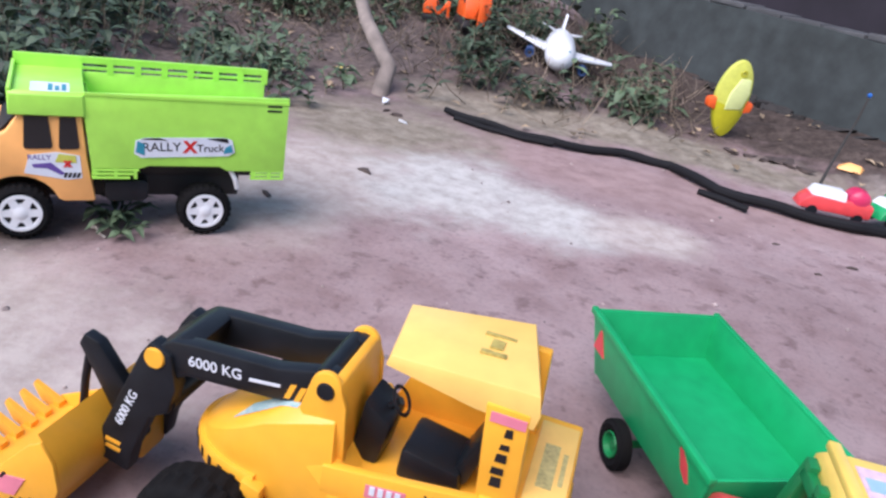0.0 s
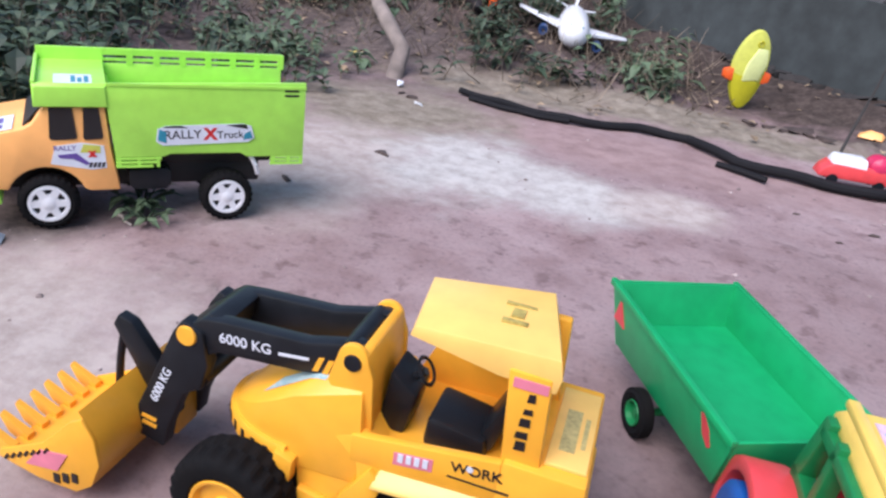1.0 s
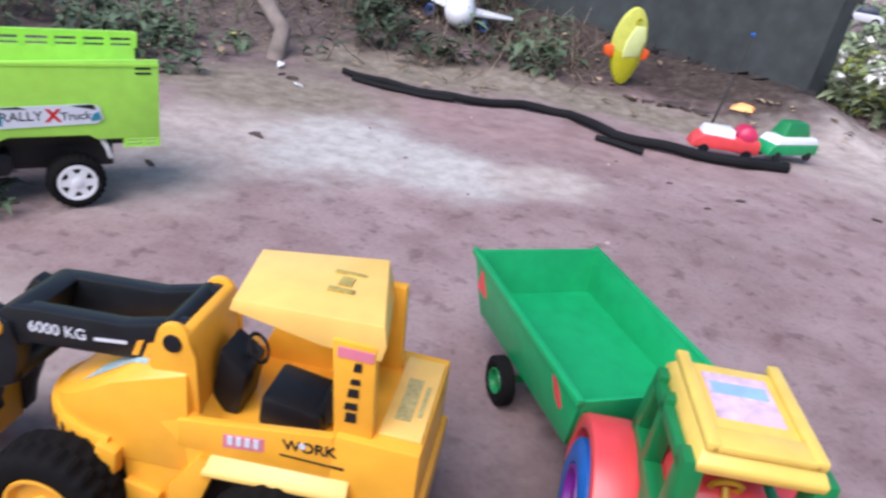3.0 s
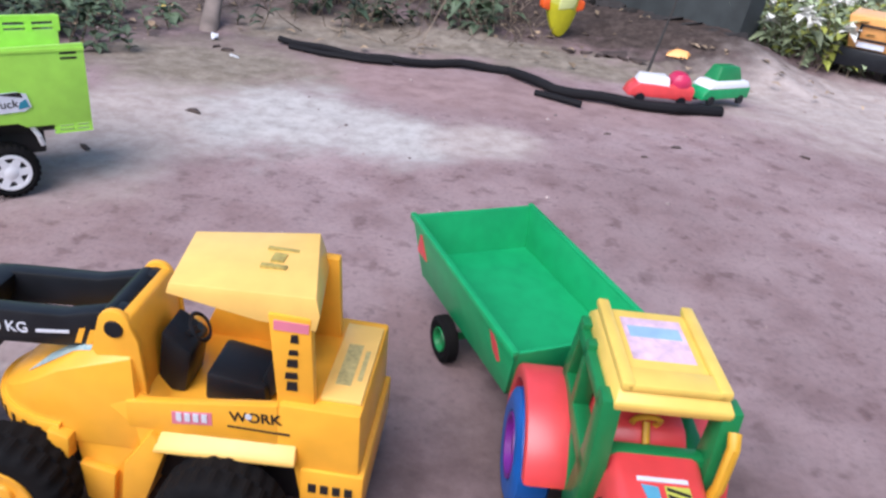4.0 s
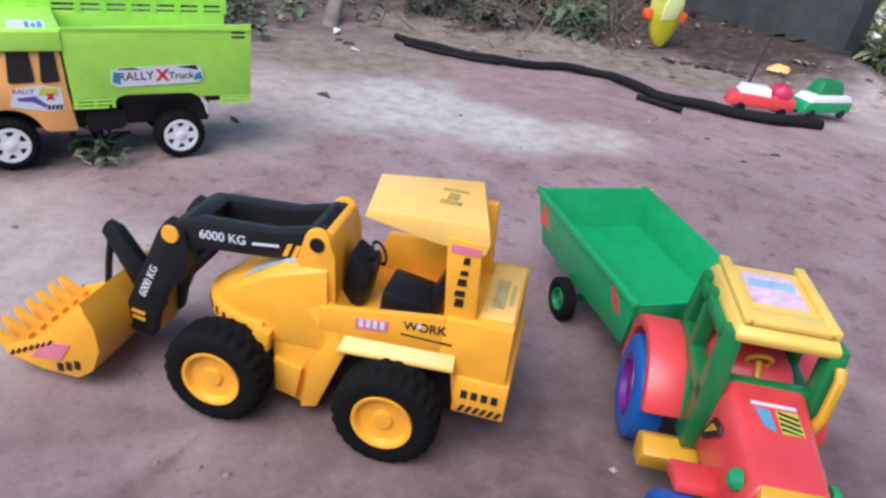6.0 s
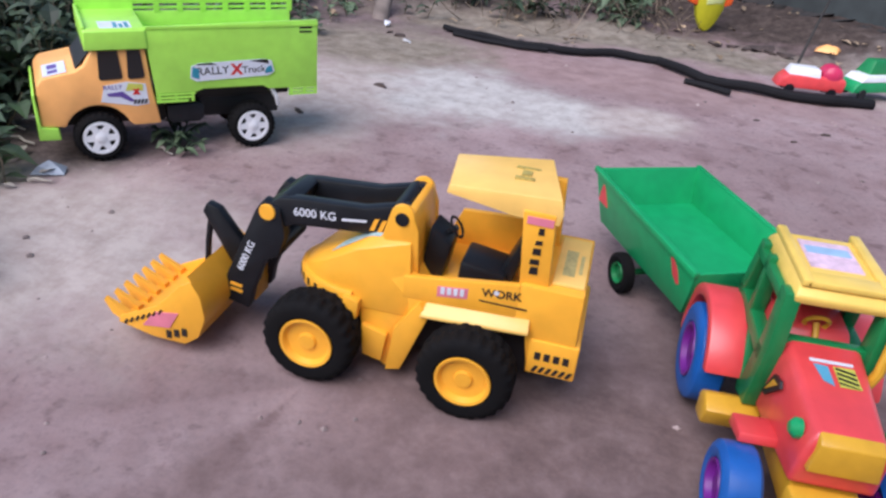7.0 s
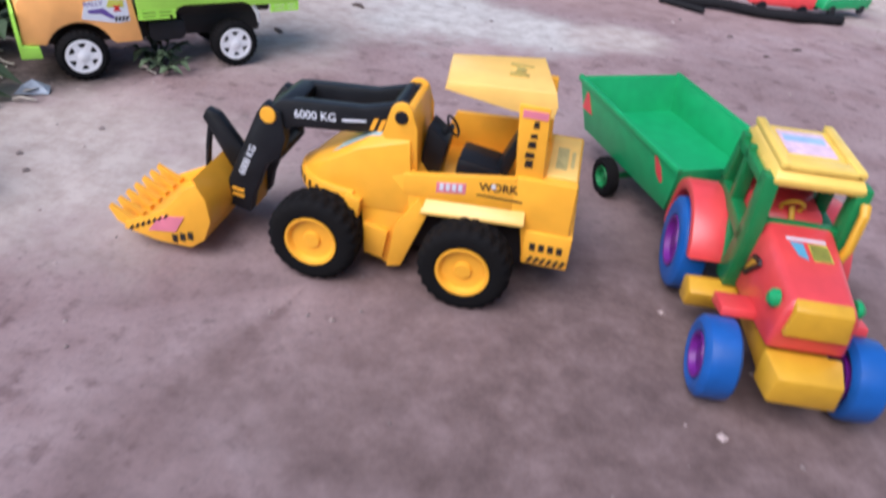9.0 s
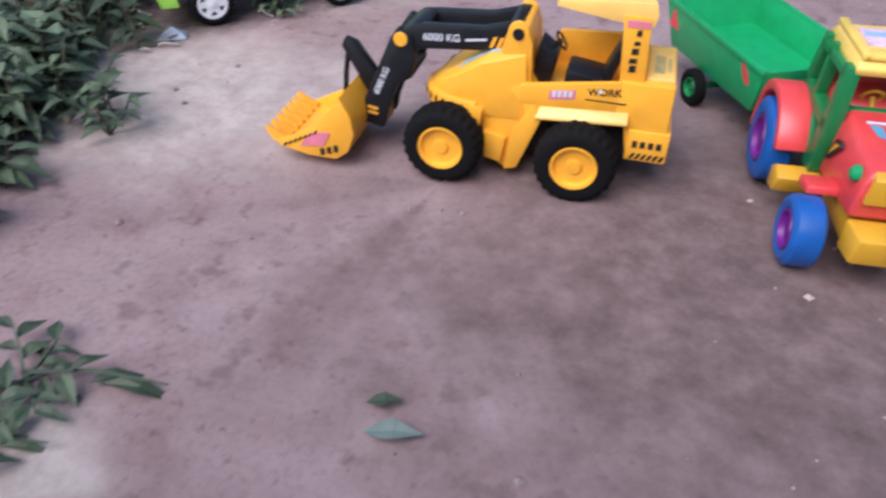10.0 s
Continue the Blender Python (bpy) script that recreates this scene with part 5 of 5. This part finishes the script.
def small_plant(x, y, height, n, size, seed, label, stalks=4, flat=0.3, runner=None, dark=0.75):
    rnd = random.Random(seed)
    T = thing("weed_plant", pose(x, y, ground_height(x, y)), label, "plant")
    leaves, stems = [], []
    for k in range(stalks):
        a = 2 * math.pi * (k + rnd.random() * 0.6) / stalks
        d = Vector((math.cos(a), math.sin(a), flat + rnd.uniform(0, 0.3))).normalized() * height * rnd.uniform(0.7, 1.1)
        stems.append((Vector((0, 0, 0)), d))
        for i in range(n):
            f = 0.25 + 0.75 * (i + 0.5) / n
            b = a + (1 if i % 2 else -1) * rnd.uniform(0.5, 1.1)
            s_ = size * rnd.uniform(0.7, 1.2)
            leaves.append((d * f, Vector((math.cos(b), math.sin(b), rnd.uniform(-0.05, 0.4))), s_, s_ * rnd.uniform(0.35, 0.5), rnd.uniform(0.1, 0.4)))
    if runner:
        a, reach = radians(runner[0]), runner[1]
        d = Vector((math.cos(a), math.sin(a), 0.12)) * reach
        stems.append((Vector((0, 0, 0.01)), d))
        leaves.append((d * 0.55, Vector((math.cos(a), math.sin(a), 0.1)), reach * 0.5, reach * 0.13, 0.35))
        leaves.append((d * 0.45, Vector((math.cos(a + 0.5), math.sin(a + 0.5), 0.1)), reach * 0.35, reach * 0.12, 0.3))
    for lf in leaves:
        leaf_mesh("leaf", [lf], LEAF_DARK if rnd.random() < dark else LEAF, "", "", parent=T)
    for st in stems:
        stem_mesh("stem", [st], LEAF_DARK, "", "", r=0.0022, parent=T)


def fallen_leaf(x, y, size, turn, material, label):
    T = leaf_mesh("fallen_leaf", [(Vector((0, 0, 0.004)), Vector((1, 0, 0.05)), size, size * 0.42, 0.05)], material, label, "leaf", kind="")
    T.matrix_world = pose(x, y, ground_height(x, y) + 0.001, 0, 0, turn)


def airliner():
    T = thing("toy_airliner", pose(-0.085, 2.03, ground_height(-0.085, 2.03) + 0.030, -9, 4, -80) @ Matrix.Scale(0.95, 4), "white plastic toy airliner resting among the weeds", "toy airplane")
    bm = B()
    lathe(bm, [(0, -0.150), (0.020, -0.146), (0.038, -0.130), (0.047, -0.100), (0.049, -0.05), (0.049, 0.06), (0.040, 0.14), (0.018, 0.22), (0, 0.235)], 28, Matrix.Translation((0, 0, 0.03)) @ Matrix.Rotation(radians(90), 4, "Z"))
    part("fuselage", bm, WHITE, T)
    for s in (-1, 1):
        bm = B()
        hull(bm, [(0.03, s * 0.02, 0.010), (-0.07, s * 0.02, 0.010), (0.03, s * 0.02, 0.024), (-0.07, s * 0.02, 0.024), (-0.045, s * 0.185, 0.026), (-0.080, s * 0.185, 0.026), (-0.045, s * 0.185, 0.031), (-0.080, s * 0.185, 0.031)])
        part("wing", bm, WHITE, T, bevel=0.002)
        bm = B()
        lathe(bm, [(0.006, -0.022), (0.015, -0.024), (0.017, -0.01), (0.014, 0.026), (0, 0.028)], 18, Matrix.Translation((0.018, s * 0.090, -0.004)) @ Matrix.Rotation(radians(90), 4, "Z"))
        part("engine", bm, mat("navy_plastic", (0.02, 0.05, 0.14), 0.4), T)
        bm = B()
        hull(bm, [(-0.18, s * 0.01, 0.04), (-0.22, s * 0.01, 0.04), (-0.18, s * 0.01, 0.045), (-0.22, s * 0.01, 0.045), (-0.21, s * 0.075, 0.05), (-0.23, s * 0.075, 0.05), (-0.21, s * 0.075, 0.053), (-0.23, s * 0.075, 0.053)])
        part("tailplane", bm, WHITE, T)
        bm = B()
        box(bm, 0.121, 0.134, s * 0.014 - 0.008, s * 0.014 + 0.008, 0.053, 0.061)
        part("cockpit_window", bm, INK_TEAL, T)
    bm = B()
    prism(bm, [(-0.16, 0.06), (-0.225, 0.05), (-0.235, 0.105), (-0.215, 0.105)], -0.004, 0.004)
    part("tail_fin", bm, WHITE, T, bevel=0.0015)


def toy_digger(x, y, yaw, k, label):
    """An orange toy digger half hidden by weeds: cab, body, raised arm and dark tracks."""
    T = thing("toy_digger", Matrix.Translation((x, y, ground_height(x, y) + 0.02)) @ pose(0, 0, 0, 0, 0, yaw) @ Matrix.Scale(k, 4), label, "toy digger")
    bm = B()
    hull(bm, [(a, b, c) for a, c in ((-0.07, 0.05), (0.06, 0.05), (0.055, 0.10), (0.02, 0.155), (-0.05, 0.155), (-0.07, 0.11)) for b in (-0.055, 0.055)])
    part("body", bm, ORANGE_RED, T, bevel=0.005)
    bm = B()
    hull(bm, [(a, b, c) for a, c in ((0.025, 0.108), (0.045, 0.108), (0.022, 0.145), (0.012, 0.145)) for b in (-0.058, 0.058)])
    part("window", bm, INK, T)
    bm = B()
    prism(bm, [(0.05, 0.07), (0.10, 0.15), (0.12, 0.15), (0.125, 0.03), (0.105, 0.03), (0.10, 0.11), (0.07, 0.06)], -0.014, 0.014)
    part("arm", bm, ORANGE_RED, T, bevel=0.003)
    for s in (-1, 1):
        bm = B()
        prism(bm, [(-0.08, 0.02), (-0.065, 0.0), (0.065, 0.0), (0.08, 0.02), (0.065, 0.045), (-0.065, 0.045)], s * 0.045 - 0.016, s * 0.045 + 0.016)
        part("track", bm, DARK, T, bevel=0.004)


def small_tipper():
    """The orange toy tipper at the far end of the yard, seen from behind."""
    T = thing("toy_tipper", pose(1.32, 1.93, 0, 0, 0, 62), "orange plastic toy tipper lorry with black bumper and wheels", "toy truck")
    bm = B()
    hull(bm, [(a, b, c) for a, c, w in ((-0.10, 0.075, 0.055), (0.06, 0.075, 0.055), (0.07, 0.165, 0.075), (-0.125, 0.165, 0.075)) for b in (-w, w)])
    part("tipper_body", bm, ORANGE, T, bevel=0.004)
    bm = B()
    hull(bm, [(a, b, c) for a, c in ((0.07, 0.04), (0.15, 0.04), (0.15, 0.09), (0.125, 0.15), (0.08, 0.15)) for b in (-0.055, 0.055)])
    part("cab", bm, ORANGE, T, bevel=0.005)
    bm = B()
    box(bm, -0.122, -0.092, -0.075, 0.075, 0.030, 0.080)
    part("bumper", bm, BLACK, T, bevel=0.005)
    bm = B()
    for q in ((-0.126, -0.120, -0.040, 0.040, 0.140, 0.146), (-0.126, -0.118, -0.040, 0.040, 0.104, 0.110), (-0.126, -0.119, -0.040, -0.034, 0.104, 0.146), (-0.126, -0.119, 0.034, 0.040, 0.104, 0.146)):
        box(bm, *q)
    part("tail_bar", bm, BLACK, T, bevel=0.001)
    bm = B()
    box(bm, -0.121, -0.112, -0.034, 0.034, 0.086, 0.100)
    part("sticker", bm, STICKER, T, "white tail sticker")
    bm = B()
    box(bm, -0.08, 0.14, -0.03, 0.03, 0.035, 0.075)
    part("chassis", bm, DARK, T)
    for x, s in ((-0.055, -1), (-0.055, 1), (0.105, -1), (0.105, 1)):
        wheel(T, 0.038, 0.030, 0.020, RUBBER, WHITE, pose(x, s * 0.085, 0.038, 0, 0, 0 if s < 0 else 180), lugs=16, tyre_label="black tyre")


def train_car(x, y, yaw, paint, label, engine):
    T = thing("toy_train_car", pose(x, y, 0.010, 0, 0, yaw), label, "toy train", group="toy train cars")
    bm = B()
    hull(bm, [(a, b, c) for a, c, w in ((-0.074, 0.012, 0.024), (0.068, 0.012, 0.026), (0.070, 0.034, 0.026), (0.066, 0.042, 0.025), (-0.052, 0.042, 0.025), (-0.066, 0.030, 0.024)) for b in (-w, w)])
    part("body", bm, paint, T, bevel=0.004)
    bm = B()
    if engine:
        hull(bm, [(a, b, c) for a, c, w in ((-0.054, 0.038, 0.024), (0.014, 0.038, 0.026), (0.012, 0.056, 0.019), (-0.046, 0.056, 0.018)) for b in (-w, w)])
    else:
        hull(bm, [(a, b, c) for a, c, w in ((-0.060, 0.036, 0.027), (0.066, 0.036, 0.027), (0.060, 0.050, 0.024), (-0.046, 0.050, 0.024)) for b in (-w, w)])
    part("roof_panel", bm, WHITE, T, "white roof panel", bevel=0.003)
    bm = B()
    if engine:
        lathe(bm, [(0, -0.026), (0.012, -0.025), (0.021, -0.018), (0.024, 0.0), (0.021, 0.018), (0.012, 0.025), (0, 0.026)], 20, Matrix.Translation((0.040, 0, 0.044)))
        part("dome", bm, mat("crimson_plastic", (0.55, 0.03, 0.10), 0.3, var=0.08), T, "crimson rounded dome")
    else:
        hull(bm, [(a, b, c) for a, c, w in ((-0.030, 0.048, 0.022), (0.050, 0.048, 0.022), (0.040, 0.078, 0.016), (-0.016, 0.080, 0.014)) for b in (-w + 0.008, w + 0.008)])
        part("cabin", bm, DKGREEN, T, "dark green cabin", bevel=0.004)
    for a in (-0.045, 0.045):
        for b in (-0.024, 0.020):
            bm = B()
            lathe(bm, [(0, -0.002), (0.010, -0.002), (0.011, 0), (0.011, 0.004), (0, 0.004)], 16)
            part("wheel", bm, BLACK, T).matrix_basis = pose(a, b, 0.010)


def stick():
    bm = B()
    tube(bm, [(0.603, 1.385, 0.0), (0.611, 1.40, 0.037), (0.628, 1.44, 0.09), (0.648, 1.465, 0.18), (0.657, 1.482, 0.232)], 0.0042, 8, r_end=0.0022)
    T = part("stick", bm, mat("dark_twig", (0.03, 0.027, 0.025), 0.8), None)
    tagged(T, "thin dark stick with a blue tip behind the toy train", "stick")
    bm = B()
    lathe(bm, [(0, -0.006), (0.0035, -0.0045), (0.005, 0.0), (0.0035, 0.0045), (0, 0.006)], 14, Matrix.Translation((0.657, 1.482, 0.234)))
    part("tip", bm, BLUE, T, "blue tip")
    bm = B()
    hull(bm, [(-0.02, -0.015, 0.0), (0.025, -0.012, 0.0), (0.03, 0.014, 0.006), (-0.018, 0.015, 0.004), (0.0, 0.0, 0.016), (0.022, 0.0, 0.014)])
    T = part("orange_scrap", bm, ORANGE, None, bevel=0.002)
    T.matrix_world = pose(0.74, 1.735, ground_height(0.74, 1.735), 0, 0, -15) @ Matrix.Scale(1.3, 4)
    tagged(T, "crumpled orange plastic scrap lying behind the toy train", "scrap")


def scrap(x, y, size, turn, label):
    """A crumpled bit of white paper or plastic."""
    rnd = random.Random(int(size * 1e4))
    T = part("paper_scrap", hull(B(), [(size * rnd.uniform(-1, 1), size * rnd.uniform(-0.6, 0.6), size * rnd.uniform(0, 0.8)) for _ in range(10)]), WHITE, None, smooth=0)
    T.matrix_world = pose(x, y, ground_height(x, y), 0, 0, turn)
    tagged(T, label, "litter")


def root():
    bm = B()
    tube(bm, [(-0.424, 1.405, -0.06), (-0.420, 1.42, 0.0), (-0.425, 1.47, 0.055), (-0.488, 1.52, 0.106), (-0.54, 1.58, 0.133), (-0.596, 1.66, 0.176), (-0.66, 1.76, 0.26), (-0.70, 1.82, 0.40)], 0.023, 16, r_end=0.015)
    T = part("sapling_trunk", bm, BARK, None)
    tagged(T, "pale bent bare sapling trunk rising from the bank", "tree trunk")


def stones():
    rnd = random.Random(8)
    bm = B()
    for _ in range(420):
        x, y = rnd.uniform(-0.8, 1.2), rnd.uniform(-0.6, 1.5)
        r = rnd.choice((0.0012, 0.0018, 0.0022, 0.003, 0.0045))
        z = ground_height(x, y) + uneven(x, y) + r * 0.2
        vs = [bm.verts.new((x + r * a * rnd.uniform(0.7, 1.3), y + r * b * rnd.uniform(0.7, 1.3), z + r * c * 0.7)) for a, b, c in ((1, 0, 0), (0, 1, 0), (-1, 0, 0), (0, -1, 0), (0, 0, 1), (0, 0, -1))]
        for i in range(4):
            bm.faces.new((vs[i], vs[(i + 1) % 4], vs[4]))
            bm.faces.new((vs[(i + 1) % 4], vs[i], vs[5]))
    tagged(part("pebbles", bm, PEBBLE, None, smooth=0), "small grey and brown pebbles and crumbs strewn over the earth", "pebbles", kind="stuff")


build_ground()
loader()
truck()
tractor()
trailer()
hose()
yellow_disc()
wall()
root()
airliner()
toy_digger(-0.385, 2.10, -60, 0.8, "orange red plastic toy digger half hidden in weeds")
toy_digger(-0.53, 2.12, 20, 0.45, "small orange toy digger half hidden in weeds")
small_tipper()
train_car(0.622, 1.288, 8, RED, "red and white plastic toy train engine beside the hose", True)
train_car(0.765, 1.352, 34, GREEN, "green and white plastic toy train wagon beside the hose", False)
stick()
stones()
weeds()
bush()
far_car()
small_plant(-0.232, -0.360, 0.056, 4, 0.030, 3, "low dark green weed with narrow leaves on the earth", 6, 0.25, (8, 0.118))
small_plant(-0.243, -0.428, 0.056, 4, 0.030, 6, "low dark green weed with narrow leaves on the earth", 6, 0.2, (14, 0.075))
small_plant(-0.40, -0.01, 0.08, 5, 0.032, 9, "upright green weed at the edge of the earth", 4, 1.2)
small_plant(-0.47, 0.03, 0.09, 6, 0.034, 19, "upright green weed at the edge of the earth", 5, 0.9)
small_plant(-0.400, 0.440, 0.048, 5, 0.028, 12, "small green weed growing beside the toy truck", 7, 0.7, dark=0.25)
small_plant(-0.372, 0.412, 0.034, 4, 0.022, 14, "small green weed growing beside the toy truck", 5, 0.5, dark=0.25)
GREY_LEAF = mat("grey_green_leaf", (0.16, 0.21, 0.185), 0.6, var=0.15)
fallen_leaf(0.035, -0.338, 0.045, 12, GREY_LEAF, "pale grey green fallen leaf on the earth")
fallen_leaf(0.028, -0.312, 0.030, 20, LEAF_DARK, "dark fallen leaf on the earth")
scrap(-0.93, 1.54, 0.030, 30, "crumpled white paper scrap lying among the weeds")
scrap(-0.375, 1.33, 0.016, 80, "small crumpled white plastic scrap on the earth")
scrap(-0.28, 1.20, 0.013, 10, "small crumpled white plastic scrap on the earth")
YELLOW_LEAF = mat("yellowed_leaf", (0.55, 0.42, 0.12), 0.7, var=0.2)
PALE_LEAF = mat("bleached_leaf", (0.42, 0.38, 0.33), 0.8, var=0.2)
fallen_leaf(-0.60, 1.52, 0.055, -25, YELLOW_LEAF, "long yellowed fallen leaf at the foot of the bank")
fallen_leaf(-0.635, 0.394, 0.03, 40, PALE_LEAF, "bleached dry leaf lying before the weeds")
fallen_leaf(-0.551, 0.295, 0.026, 110, PALE_LEAF, "bleached dry leaf lying before the weeds")
fallen_leaf(-0.486, 0.252, 0.030, 60, PALE_LEAF, "curled greyish dry leaf on the sandy earth")
fallen_leaf(-0.50, 0.205, 0.020, 10, PALE_LEAF, "curled greyish dry leaf on the sandy earth")


def dry_twig(x, y, length, turn, label):
    """A short bent bleached twig lying on the earth."""
    bm = B()
    tube(bm, [(-length / 2, 0, 0.004), (-length * 0.15, length * 0.05, 0.007), (length * 0.2, -0.02 * length, 0.006), (length / 2, length * 0.10, 0.004)], 0.0026, 7, r_end=0.0014)
    T = part("twig", bm, PALE_LEAF, None)
    T.matrix_world = pose(x, y, ground_height(x, y) + uneven(x, y), 0, 0, turn)
    tagged(T, label, "twig", group="dry twigs beside the truck")


for x, y, length, turn in ((-0.630, 0.374, 0.050, -25), (-0.584, 0.336, 0.045, -15), (-0.559, 0.301, 0.040, -50), (-0.552, 0.272, 0.035, 70), (-0.393, 0.392, 0.035, -30), (-0.470, 0.235, 0.028, 15)):
    dry_twig(x, y, length, turn, "short bleached dry twig on the earth")
BLUE_SCRAP = mat("blue_grey_film", (0.34, 0.40, 0.47), 0.3, var=0.3, scale=60)
T = part("plastic_scrap", hull(B(), [(0.022 * a, 0.016 * b, 0.012 * c) for a, b, c in ((-1, -0.4, 0), (0.9, -0.8, 0), (1, 0.6, 0.2), (-0.6, 1, 0), (0.1, 0.2, 1.3), (-0.5, -0.2, 0.9), (0.6, -0.3, 0.7))]), BLUE_SCRAP, None, smooth=0)
T.matrix_world = pose(-0.484, 0.268, ground_height(-0.484, 0.268), 0, 0, 35)
tagged(T, "crumpled bluish grey plastic scrap before the truck", "litter")


def clod(x, y, size, turn, seed, label):
    """A dark lump of earth or bark, longer than wide."""
    rnd = random.Random(seed)
    T = part("clod", hull(B(), [(size * rnd.uniform(-1, 1), size * rnd.uniform(-0.4, 0.4), size * rnd.uniform(-0.1, 0.45)) for _ in range(16)]), CLOD, None, smooth=0)
    T.matrix_world = pose(x, y, ground_height(x, y) + uneven(x, y), 0, 0, turn)
    tagged(T, label, "clod", group="dark clods")


CLOD = mat("dark_clod", (0.085, 0.063, 0.057), 0.9, var=0.4, scale=30, bump=0.6, bump_scale=90)
for i, (x, y, size, turn) in enumerate(((0.456, 1.723, 0.024, -20), (0.50, 1.705, 0.022, 5), (0.572, 1.70, 0.042, 10), (0.635, 1.67, 0.028, -50), (0.535, 1.685, 0.020, 40), (0.60, 1.675, 0.024, -15))):
    clod(x, y, size, turn, 20 + i, "dark lump of bark lying on the sandy strip")
clod(-0.225, 0.856, 0.016, -15, 31, "brown lump of earth beside the pale sand")
clod(-0.298, 0.645, 0.014, -40, 33, "dark lump lying behind the truck's wheel")
clod(-0.315, 1.255, 0.017, 20, 35, "dark lump of earth near the hose's end")
clod(-0.345, 1.27, 0.012, 70, 36, "dark lump of earth near the hose's end")
for i, (x, y, size) in enumerate(((0.872, 1.068, 0.011), (0.622, 1.024, 0.011), (0.497, 1.056, 0.008), (0.553, 0.950, 0.008))):
    clod(x, y, size, 15 * i - 20, 50 + i, "flat brown lump of earth on the open ground")
